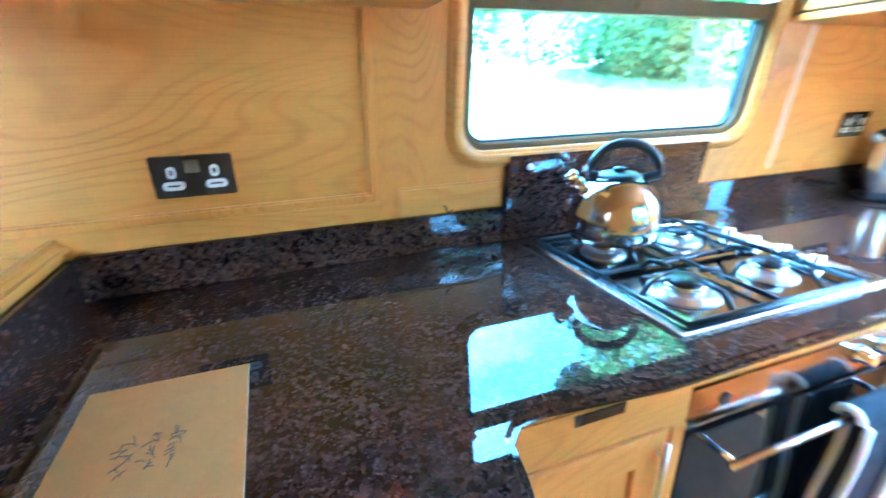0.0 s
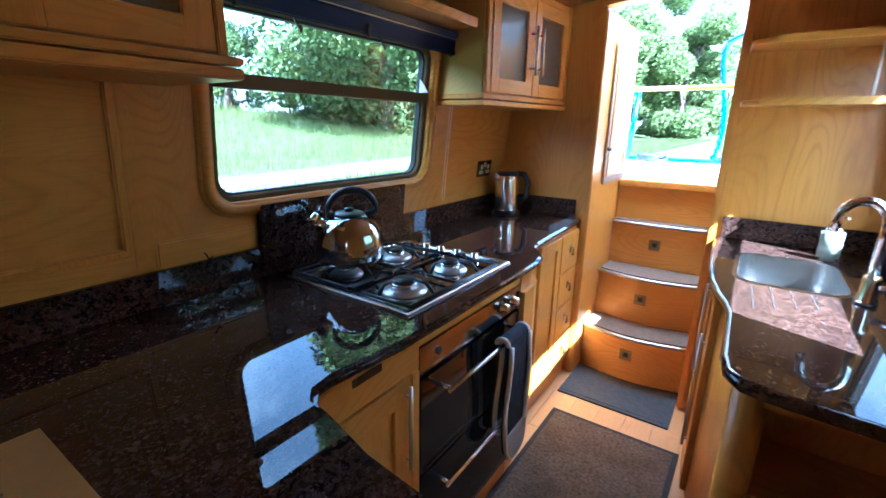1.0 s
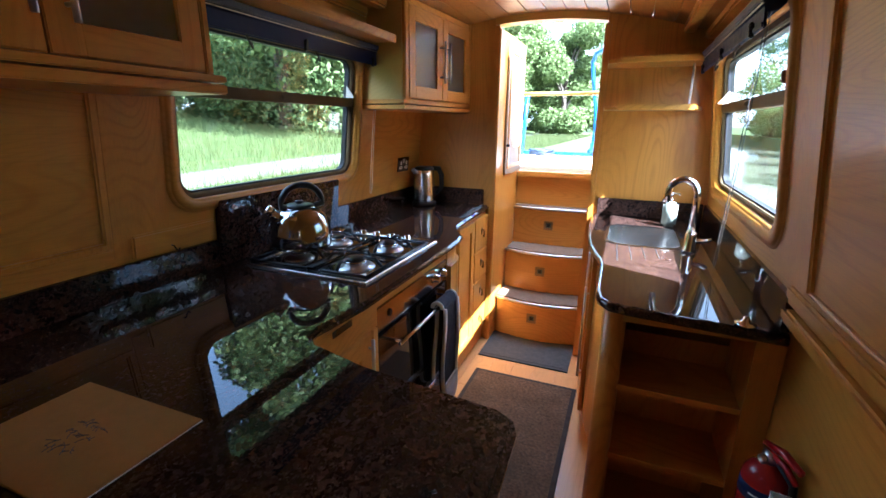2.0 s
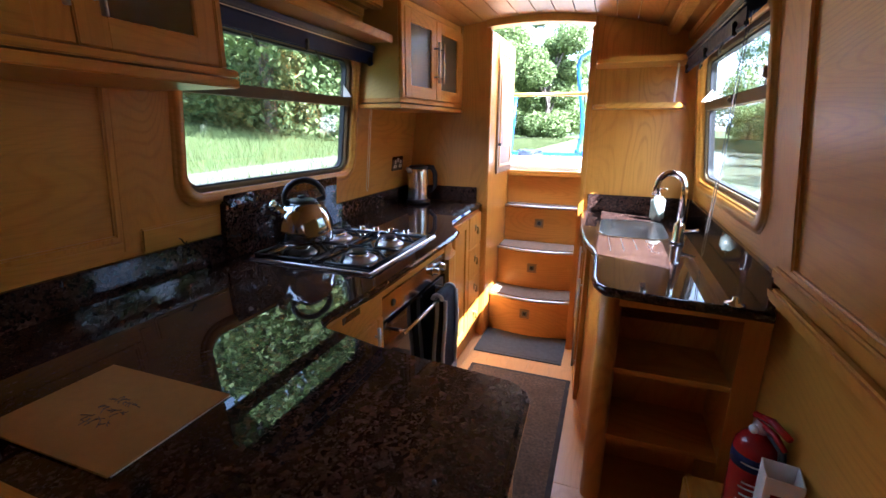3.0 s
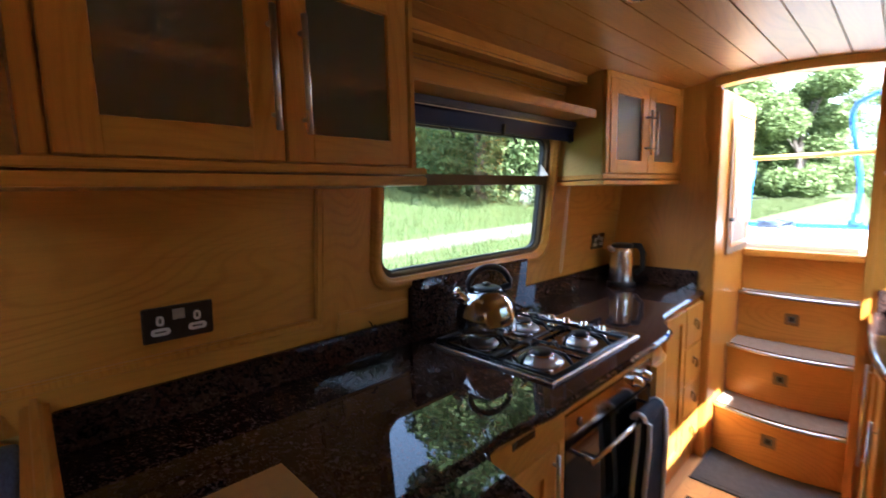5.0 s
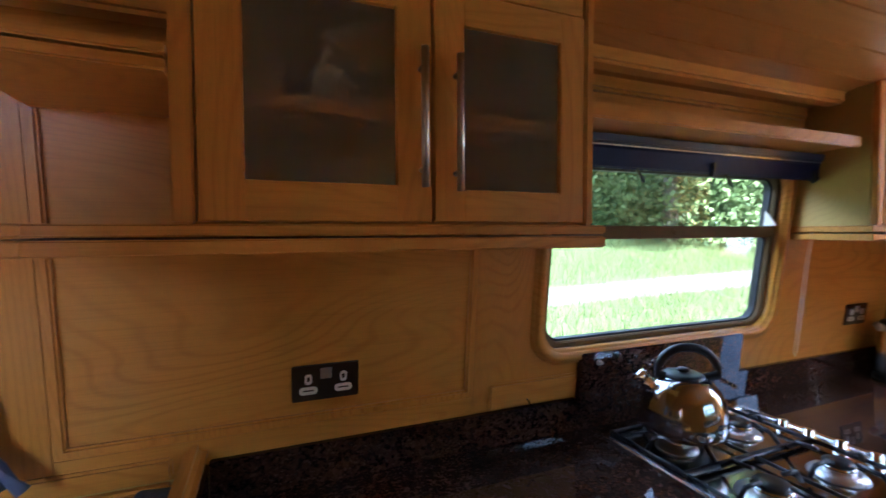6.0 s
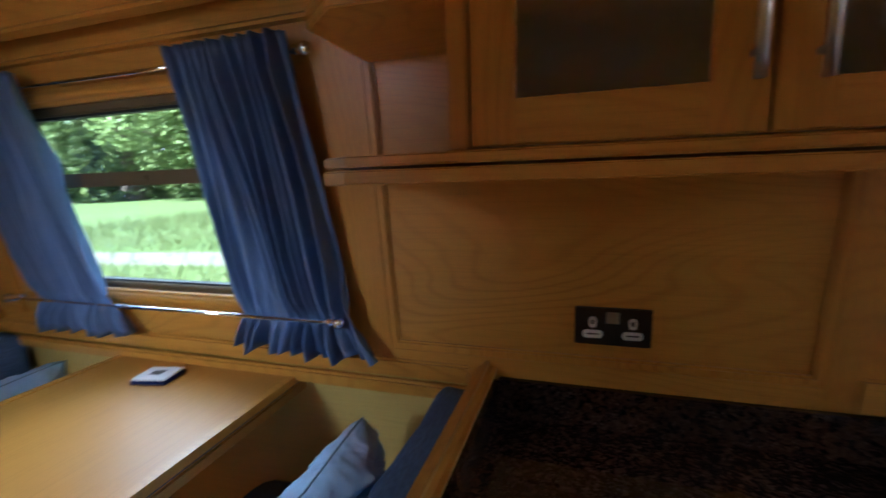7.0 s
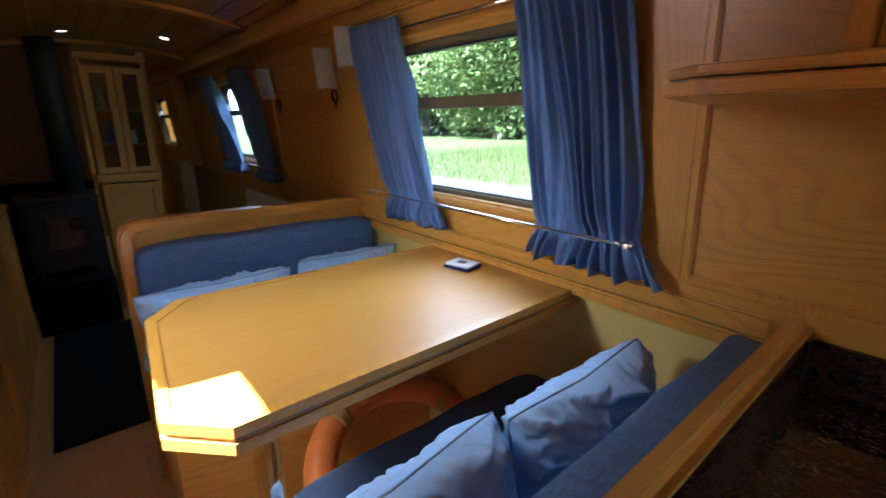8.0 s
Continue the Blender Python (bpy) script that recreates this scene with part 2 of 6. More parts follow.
BLACKTILE = plain("black_hearth", (0.007, 0.007, 0.007), 0.7, 0.0, 0.2, 12, spec=0.15)
DARKCARPET = plain("dark_saloon_carpet", (0.020, 0.020, 0.022), 1.0, 0.0, 0.4, 250, 0.003, spec=0.1)
DOORLINING = plain("beige_door_lining", (0.34, 0.235, 0.13), 0.5, 0.0, 0.1, 12)
SLATE = plain("slate_blue_headrail", (0.055, 0.075, 0.14), 0.35, 0.0, 0.1, 40)
CARDBOARD = plain("kraft_cover", (0.46, 0.255, 0.065), 0.8, 0.0, 0.12, 60, spec=0.12)


def glass_mat(name, rough=0.0, tint=(1, 1, 1), mixw=0.9):
    """Thin sheet glass: mostly clear, with a reflection."""
    m = bpy.data.materials.new(name)
    m.use_nodes = True
    n, l = m.node_tree.nodes, m.node_tree.links
    n.remove(n["Principled BSDF"])
    tr = n.new("ShaderNodeBsdfTransparent") if rough == 0 else n.new("ShaderNodeBsdfRefraction")
    tr.inputs["Color"].default_value = (*tint, 1)
    if rough:
        tr.inputs["Roughness"].default_value, tr.inputs["IOR"].default_value = rough, 1.06
    gl = n.new("ShaderNodeBsdfGlossy")
    gl.inputs["Roughness"].default_value = 0.02 if rough == 0 else 0.2
    lw = n.new("ShaderNodeLayerWeight")
    fr = n.new("ShaderNodeMath")
    fr.operation = "MULTIPLY_ADD"
    fr.inputs[1].default_value, fr.inputs[2].default_value = 0.35, 0.03
    pw = n.new("ShaderNodeMath")
    pw.operation = "POWER"
    pw.inputs[1].default_value = 4.0
    l.new(lw.outputs["Facing"], pw.inputs[0])
    l.new(pw.outputs[0], fr.inputs[0])
    mx = n.new("ShaderNodeMixShader")
    l.new(fr.outputs[0], mx.inputs[0])
    l.new(tr.outputs[0], mx.inputs[1])
    l.new(gl.outputs[0], mx.inputs[2])
    l.new(mx.outputs[0], n["Material Output"].inputs["Surface"])
    return m


GLASS = glass_mat("window_glass", 0.0, (0.89, 0.91, 0.88))
FROST = glass_mat("frosted_glass", 0.34, (0.90, 0.88, 0.82))
fn, fl = FROST.node_tree.nodes, FROST.node_tree.links
df_ = fn.new("ShaderNodeBsdfDiffuse")
df_.inputs["Color"].default_value = (0.46, 0.43, 0.35, 1)
mz_ = fn.new("ShaderNodeMixShader")
mz_.inputs[0].default_value = 0.12
fl.new(fn["Mix Shader"].outputs[0], mz_.inputs[1])
fl.new(df_.outputs[0], mz_.inputs[2])
fl.new(mz_.outputs[0], fn["Material Output"].inputs["Surface"])


def emit(name, colour, strength):
    m, n, l, b = nodes(name, 0.5, 0, colour)
    b.inputs["Emission Color"].default_value = (*colour, 1)
    b.inputs["Emission Strength"].default_value = strength
    return m


LAMP = emit("lamp_face", (1.0, 0.86, 0.62), 1.0)

# ---- building helpers ----
def thing(name, at, label, category, group="", kind=""):
    """An Empty at the base of a thing."""
    ob = new(name)
    ob.empty_display_size = 0.1
    ob.matrix_basis = Matrix.Translation(at)
    return tagged(ob, label, category, group, kind)


def part(name, bm, material, parent=None, label="", smooth=False):
    """Links a bmesh, in world places, as one mesh object under a thing or a part."""
    bmesh.ops.recalc_face_normals(bm, faces=bm.faces)
    me = bpy.data.meshes.new(name)
    bm.to_mesh(me)
    bm.free()
    if smooth:
        for p in me.polygons:
            p.use_smooth = True
    me.materials.append(material)
    ob = new(name, me)
    if parent is not None:
        ob.parent = parent
        ob.matrix_parent_inverse = parent.matrix_basis.inverted()
    if label:
        ob["label"] = label
    return ob


def solid(name, bm, material, label, category, group="", kind="", smooth=False):
    """A thing that is one mesh."""
    return tagged(part(name, bm, material, None, "", smooth), label, category, group, kind)


def box(x0, x1, y0, y1, z0, z1, r=0.0, bm=None, seg=2):
    b = bmesh.new()
    res = bmesh.ops.create_cube(b, size=1)
    for v in b.verts:
        v.co = Vector((x0 + (v.co.x + 0.5) * (x1 - x0), y0 + (v.co.y + 0.5) * (y1 - y0), z0 + (v.co.z + 0.5) * (z1 - z0)))
    if r:
        bmesh.ops.bevel(b, geom=b.edges[:], offset=r, segments=seg, affect="EDGES", clamp_overlap=True)
    return join(bm, b)


def join(bm, b):
    if bm is None:
        return b
    me = bpy.data.meshes.new("tmp")
    b.to_mesh(me)
    b.free()
    bm.from_mesh(me)
    bpy.data.meshes.remove(me)
    return bm


def warp(bm, f):
    for v in bm.verts:
        v.co = Vector(f(*v.co))
    return bm


def prism(outline, z0, z1, r=0.0, bm=None):
    """An upright block over an outline of (x, y)."""
    b = bmesh.new()
    lo = [b.verts.new((x, y, z0)) for x, y in outline]
    hi = [b.verts.new((x, y, z1)) for x, y in outline]
    k = len(outline)
    b.faces.new(lo[::-1])
    top = b.faces.new(hi)
    for i in range(k):
        b.faces.new((lo[i], lo[(i + 1) % k], hi[(i + 1) % k], hi[i]))
    bmesh.ops.recalc_face_normals(b, faces=b.faces)
    if r:
        ed = [e for e in b.edges if abs(e.verts[0].co.z - e.verts[1].co.z) < 1e-6]
        bmesh.ops.bevel(b, geom=ed, offset=r, segments=3, affect="EDGES", clamp_overlap=True)
    return join(bm, b)


def tube(points, r, seg=10, bm=None, closed=False, cap=True):
    """A round bar along points."""
    b = bmesh.new()
    pts = [Vector(p) for p in points]
    rings, k = [], len(pts)
    rad = r if isinstance(r, (list, tuple)) else [r] * k
    up = None
    for i, p in enumerate(pts):
        a = pts[(i - 1) % k] if (i > 0 or closed) else p
        c = pts[(i + 1) % k] if (i < k - 1 or closed) else p
        t = (c - a).normalized()
        if up is None:
            up = Vector((0, 0, 1)) if abs(t.z) < 0.9 else Vector((1, 0, 0))
        side = t.cross(up).normalized()
        up = side.cross(t).normalized()
        rings.append([b.verts.new(p + rad[i] * (math.cos(q) * side + math.sin(q) * up)) for q in [math.tau * j / seg for j in range(seg)]])
    for i in range(k if closed else k - 1):
        A_, B_ = rings[i], rings[(i + 1) % k]
        for j in range(seg):
            b.faces.new((A_[j], A_[(j + 1) % seg], B_[(j + 1) % seg], B_[j]))
    if cap and not closed:
        b.faces.new(rings[0][::-1])
        b.faces.new(rings[-1])
    return join(bm, b)


def lathe(profile, at, seg=32, bm=None):
    """A turned body: (radius, height) pairs about an upright axis."""
    b = bmesh.new()
    rings = []
    for r, z in profile:
        rings.append([b.verts.new((at[0] + r * math.cos(math.tau * j / seg), at[1] + r * math.sin(math.tau * j / seg), at[2] + z)) for j in range(seg)])
    for a, c in zip(rings, rings[1:]):
        for j in range(seg):
            b.faces.new((a[j], a[(j + 1) % seg], c[(j + 1) % seg], c[j]))
    b.faces.new(rings[0][::-1])
    b.faces.new(rings[-1])
    return join(bm, b)


def rrect(x0, x1, z0, z1, r, n=8):
    """A rectangle with round corners, as (x, z), anticlockwise from the lower right."""
    pts = []
    for cx, cz, a0 in ((x1 - r, z0 + r, -90), (x1 - r, z1 - r, 0), (x0 + r, z1 - r, 90), (x0 + r, z0 + r, 180)):
        pts += [(cx + r * math.cos(radians(a0 + 90 * i / n)), cz + r * math.sin(radians(a0 + 90 * i / n))) for i in range(n + 1)]
    return pts


def ring(outer, inner, d0, d1, r=0.0, bm=None):
    """A frame between two outlines of (x, z) with as many points, from depth d0 to d1 (along y)."""
    b = bmesh.new()
    k = len(outer)
    L = [[b.verts.new((x, d, z)) for x, z in o] for o in (outer, inner) for d in (d0, d1)]
    o0, o1, i0, i1 = L
    for j in range(k):
        q = (j + 1) % k
        for a, c in ((o0, o1), (o1, i1), (i1, i0), (i0, o0)):
            b.faces.new((a[j], a[q], c[q], c[j]))
    bmesh.ops.recalc_face_normals(b, faces=b.faces)
    if r:
        ed = [e for e in b.edges if all(abs(v.co.y - d1) < 1e-6 for v in e.verts) and e.calc_face_angle(0) > 0.5]
        bmesh.ops.bevel(b, geom=ed, offset=r, segments=3, affect="EDGES", clamp_overlap=True)
    return join(bm, b)


K = 0.115                                         # how far the cabin sides lean in, per metre of height


def side_a(z):
    return -K * (z - 1.03)


def side_b(z):
    return -1.70 + K * (z - 1.0)


def on_a(x, d, z):
    return (x, side_a(z) - d, z)


def on_b(x, d, z):
    return (x, side_b(z) + d, z)


def crown(y):
    return 1.985 - 0.2 * (y + 0.75) ** 2


def slab(spans_x, spans_z, holes, d0, d1):
    """A lining over a grid of x and z, left open where a hole lies."""
    bm = bmesh.new()
    xs = sorted(set(spans_x + [h[i] for h in holes for i in (0, 1)]))
    zs = sorted(set(spans_z + [h[i] for h in holes for i in (2, 3)]))
    for a, c in zip(xs, xs[1:]):
        for e, g in zip(zs, zs[1:]):
            mx, mz = (a + c) / 2, (e + g) / 2
            if any(h[0] < mx < h[1] and h[2] < mz < h[3] for h in holes):
                continue
            box(a, c, d0, d1, e, g, 0, bm)
    bmesh.ops.remove_doubles(bm, verts=bm.verts, dist=1e-5)
    return bm

# ---- the boat's shell ----
X_BOW, X_BULK = -8.0, 1.55
WIN_A = [(-0.174, 0.778, 1.156, 1.70), (-2.42, -1.50, 1.165, 1.70), (-4.80, -3.95, 1.165, 1.70), (-7.75, -7.0, 1.165, 1.70)]
WIN_B = [(0.285, 1.34, 1.125, 1.70)]
HATCH_B = (-2.09, -1.80, 1.28, 1.90)
Z_GUN = 0.975

wall = part("wall_north", warp(slab([X_BOW, X_BULK + 0.03], [Z_GUN, 1.945], WIN_A, -0.05, 0.0), on_a), W_X)
tagged(wall, "varnished ash lining above the gunwale", "wall", kind="structure")
wall = part("wall_south", warp(slab([X_BOW, X_BULK + 0.03], [Z_GUN, 1.90], WIN_B + [HATCH_B], -0.05, 0.0), on_b), W_X)
tagged(wall, "varnished ash lining above the gunwale", "wall", kind="structure")
for nm, y0, y1 in (("lower_wall_north", 0.03, 0.13), ("lower_wall_south", -1.84, -1.74)):
    ob = part(nm, box(X_BOW, X_BULK + 0.03, y0, y1, -0.05, Z_GUN), W_PALE if y0 > 0 else W_X)
    tagged(ob, "varnished plywood hull lining below the gunwale", "wall", kind="structure")

floor = part("floor", box(X_BOW, 1.70, -1.84, 0.13, -0.08, -0.0175), W_FLOOR)
tagged(floor, "varnished wooden plank floor of the cabin", "floor", kind="structure")

# ceiling: boards along the boat with open joints under a sealed deck
bm = bmesh.new()
edges = [-1.63 + i * 0.104 for i in range(16)]
for y0, y1 in zip(edges, edges[1:]):
    g = 0.0014
    for x0, x1 in ((X_BOW, X_BULK),):
        sec = [(y0 + g, crown(y0) + 0.008), (y0 + 0.0024, crown(y0 + 0.0024)), ((y0 + y1) / 2, crown((y0 + y1) / 2)), (y1 - 0.0024, crown(y1 - 0.0024)), (y1 - g, crown(y1) + 0.008),
               (y1 - g, crown(y1) + 0.02), (y0 + g, crown(y0) + 0.02)]
        lo = [bm.verts.new((x0, y, z)) for y, z in sec]
        hi = [bm.verts.new((x1, y, z)) for y, z in sec]
        for i in range(len(sec)):
            q = (i + 1) % len(sec)
            bm.faces.new((lo[i], lo[q], hi[q], hi[i]))
        bm.faces.new(lo[::-1])
        bm.faces.new(hi)
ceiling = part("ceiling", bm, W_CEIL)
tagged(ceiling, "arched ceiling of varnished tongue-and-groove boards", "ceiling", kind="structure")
bm = bmesh.new()
ys = [-1.75 + i * 0.1 for i in range(19)]
for y0, y1 in zip(ys, ys[1:]):
    for x0, x1 in ((X_BOW, HATCH_B[0]), (HATCH_B[1], X_BULK + 0.03)) if y1 < -1.64 else ((X_BOW, X_BULK + 0.03),):
        b = box(x0, x1, y0, y1, 0, 0.03)
        warp(b, lambda x, y, z: (x, y, z + crown(y) + 0.021))
        join(bm, b)
roof = part("roof", bm, CREAM)
tagged(roof, "painted steel cabin roof", "roof", kind="structure")

# cornice where ceiling and sides meet
for nm, s in (("cornice_north", 1), ("cornice_south", -1)):
    for k, (dy, h) in enumerate(((0.0, 0.0), (0.10, 0.0))):
        y = (-0.085 - dy) if s > 0 else (-1.60 + dy)
        y0, y1 = (y - 0.035, y + 0.02) if s > 0 else (y - 0.02, y + 0.035)
        for x0, x1 in ((X_BOW, -1.0), (-0.27, 0.81)) if s > 0 else ((X_BOW, HATCH_B[0]), (HATCH_B[1], X_BULK)):
            zc = 1.838 + 0.32 * dy if s > 0 and x0 == X_BOW else crown(y)
            b = box(x0, x1, y0, y1, zc - 0.032, crown(y) + 0.012, 0.008)
            ob = part("cornice", b, W_X)
            tagged(ob, "ash cornice moulding along the ceiling edge", "moulding", kind="structure")
for x in (-3.65, -5.2):
    bm = bmesh.new()
    for y0, y1 in zip(ys[1:-1], ys[2:-1]):
        b = box(x - 0.05, x + 0.05, y0, y1, -0.022, 0.0)
        warp(b, lambda x, y, z: (x, y, z + crown(y)))
        join(bm, b)
    tagged(part("ceiling_beam", bm, W_Y), "curved ash beam across the ceiling", "beam", kind="structure")

# gunwale mouldings
for nm, f in (("north", on_a), ("south", on_b)):
    runs = ((X_BOW, -1.067),) if nm == "north" else ((X_BOW, -1.622), (-1.588, 0.15))
    for x0, x1 in runs:
        b = box(x0, x1, 0.0, 0.018, 0.985, 1.03, 0.006)
        tagged(part("gunwale_rail", warp(b, f), W_X), "moulded ash rail along the gunwale", "moulding", kind="structure")
        b = box(x0, x1, 0.0, 0.026, 0.935, 0.975, 0.007)
        tagged(part("gunwale_rail", warp(b, f), W_X), "moulded ash rail along the gunwale", "moulding", kind="structure")


def mouldings(name, f, x0, x1, z0, z1, w=0.022):
    """A raised bead round a recessed panel."""
    out = [(x0, z0), (x1, z0), (x1, z1), (x0, z1)]
    inn = [(x0 + w, z0 + w), (x1 - w, z0 + w), (x1 - w, z1 - w), (x0 + w, z1 - w)]
    ob = part(name, warp(ring(out, inn, -0.002, 0.012, 0.005), f), W_Z)
    return tagged(ob, "ash bead moulding framing a wall panel", "moulding", kind="structure")


def board(name, f, x0, x1, z0, z1, d=0.008, m=None):
    ob = part(name, warp(box(x0, x1, -0.002, d, z0, z1, 0.002), f), m or W_Z)
    return tagged(ob, "plain ash framing board of the wall", "wall board", kind="structure")


# north side: framing boards and beads between the windows
mouldings("panel_bead", on_a, -1.262, -0.382, 1.058, 1.78)
board("wall_board", on_a, -0.382, -0.215, 1.03, 1.80)
board("wall_board", on_a, -1.45, -1.262, 1.03, 1.80)
board("wall_board", on_a, -1.262, -0.382, 1.008, 1.058, 0.008, W_X)
mouldings("panel_bead", on_a, -3.72, -2.62, 1.06, 1.74)
mouldings("panel_bead", on_a, -6.3, -5.15, 1.06, 1.74)
# south side
mouldings("panel_bead", on_b, -1.25, 0.055, 1.03, 1.74)
board("wall_board", on_b, 0.055, 0.30, 1.03, 1.80)
mouldings("panel_bead", on_b, -3.8, -2.3, 1.03, 1.74)
# small pad of wood beside the hob's splashback
b = warp(box(-0.335, -0.055, 0.0, 0.016, 1.012, 1.085, 0.006), on_a)
tagged(part("wall_block", b, W_X), "moulded ash block under the window corner", "moulding", kind="structure")


def window(n, f, hole, label, rim=0.038):
    x0, x1, z0, z1 = hole
    w = thing("window_%d" % n, f((x0 + x1) / 2, 0, z0), label, "window", "cabin windows", "structure")
    sur = ring(rrect(x0 - rim, x1 + rim, z0 - rim - 0.002, z1 + rim, 0.07 + rim * 0.8), rrect(x0 + 0.002, x1 - 0.002, z0 + 0.002, z1 - 0.002, 0.07), -0.03, 0.02, 0.009)
    part("window_surround", warp(sur, f), W_X, w, "rounded ash window surround", True)
    fr = ring(rrect(x0, x1, z0, z1, 0.07), rrect(x0 + 0.026, x1 - 0.026, z0 + 0.02, z1 - 0.026, 0.05), -0.052, -0.012, 0.004)
    part("window_frame", warp(fr, f), WINDOW_ALU, w, "bronze anodised aluminium frame")
    se = ring(rrect(x0 + 0.025, x1 - 0.025, z0 + 0.019, z1 - 0.025, 0.05), rrect(x0 + 0.033, x1 - 0.033, z0 + 0.026, z1 - 0.033, 0.045), -0.050, -0.026)
    part("window_seal", warp(se, f), SEAL, w)
    zt = z0 + 0.62 * (z1 - z0)
    part("transom", warp(box(x0 + 0.02, x1 - 0.02, -0.05, -0.006, zt - 0.022, zt + 0.016, 0.004), f), WINDOW_ALU, w)
    for e, g in ((z0 + 0.02, zt - 0.02), (zt + 0.014, z1 - 0.02)):
        p = part("pane", warp(box(x0 + 0.02, x1 - 0.02, -0.038, -0.034, e, g), f), GLASS, w)
        p.visible_shadow = False
    for x, s in ((x0 + 0.03, 1), (x1 - 0.03, -1)):
        bm = bmesh.new()
        tri = [(0.0, zt + 0.018), (0.0, zt + 0.072), (0.046, zt + 0.018)]
        lo = [bm.verts.new((x, -0.034 + d, z)) for d, z in tri]
        hi = [bm.verts.new((x + s * 0.004, -0.034 + d, z)) for d, z in tri]
        bm.faces.new(lo)
        bm.faces.new(hi[::-1])
        for i in range(3):
            bm.faces.new((lo[i], lo[(i + 1) % 3], hi[(i + 1) % 3], hi[i]))
        part("hopper_cheek", warp(bm, f), CREAM, w, "small cream hopper stay")
    part("catch", warp(box((x0 + x1) / 2 - 0.022, (x0 + x1) / 2 + 0.022, -0.007, 0.006, zt - 0.012, zt + 0.006, 0.004), f), WINDOW_ALU, w)
    return w


for i, h in enumerate(WIN_A):
    window(i + 1, on_a, h, "rounded cabin window with bronze frame and hopper")
for i, h in enumerate(WIN_B):
    window(i + 5, on_b, h, "rounded cabin window facing the canal", 0.05)

# bulkheads at the stern
def bulkhead(name, y0, y1, z0=-0.012, z1=None):
    n = 8
    pts = [(y0 + (y1 - y0) * i / n) for i in range(n + 1)]
    bm = bmesh.new()
    for a, c in zip(pts, pts[1:]):
        b = box(X_BULK, X_BULK + 0.03, a, c, z0, 1.0)
        warp(b, lambda x, y, z: (x, y, z) if z < 0.99 else (x, min(-0.065, max(-1.635, y)), crown(y) + 0.012))
        join(bm, b)
    bmesh.ops.remove_doubles(bm, verts=bm.verts, dist=1e-5)
    ob = part(name, bm, W_Z)
    return tagged(ob, "varnished ash stern bulkhead", "bulkhead", kind="structure")


bulkhead("bulkhead_port", -0.53, 0.13)
bulkhead("bulkhead_starboard", -1.84, -1.11)
b = box(X_BULK - 0.022, X_BULK + 0.035, -0.545, -0.507, -0.012, 1.92, 0.006)
tagged(part("door_post", b, W_Z), "ash post beside the stern steps", "door frame", kind="structure")
b = box(X_BULK - 0.022, X_BULK + 0.035, -1.13, -1.098, -0.012, 1.91, 0.006)
tagged(part("door_post", b, W_Z), "ash post beside the stern steps", "door frame", kind="structure")
bm = bmesh.new()
for i in range(8):
    y0 = -1.11 + i * 0.075
    b = box(X_BULK - 0.02, X_BULK + 0.06, y0, y0 + 0.075, -0.025, 0.035)
    join(bm, warp(b, lambda x, y, z: (x, y, crown(y) + z - 0.012)))
tagged(part("door_head", bm, W_Y), "curved ash door head above the steps", "door frame", kind="structure")
# stairwell sides, lit from the open hatch
b = box(X_BULK + 0.03, 2.16, -0.545, -0.515, -0.012, 1.92)
tagged(part("stair_wall_port", b, W_Z), "ash side wall of the stern stairwell", "wall", kind="structure")
b = box(X_BULK + 0.03, 2.16, -1.14, -1.11, -0.012, 1.92)
tagged(part("stair_wall_starboard", b, W_Z), "ash side wall of the stern stairwell", "wall", kind="structure")
# Unseen panel, added to block side hatch light from the galley.
b = box(-1.62, -1.59, -1.69, -1.40, -0.012, 1.88)
tagged(part("partition", b, W_Z), "unseen ash baffle added to keep side hatch light off the galley", "wall", kind="structure")
b = box(-8.1, -8.0, -1.9, 0.2, -0.1, 2.0)
tagged(part("wall_bow", b, W_Z), "plain ash bow bulkhead", "wall", kind="structure")

# ---- stern steps ----
steps = thing("stern_steps", (1.68, -0.81, -0.012), "three bow-fronted ash steps with carpet treads and metal nosings", "steps")
NOSE = ((1.655, 0.27), (1.86, 0.555), (2.055, 0.83))


def bowed(x, y0, y1, dx, n=12):
    return [(x - dx * math.sin(math.pi * i / n), y0 + (y1 - y0) * i / n) for i in range(n + 1)]


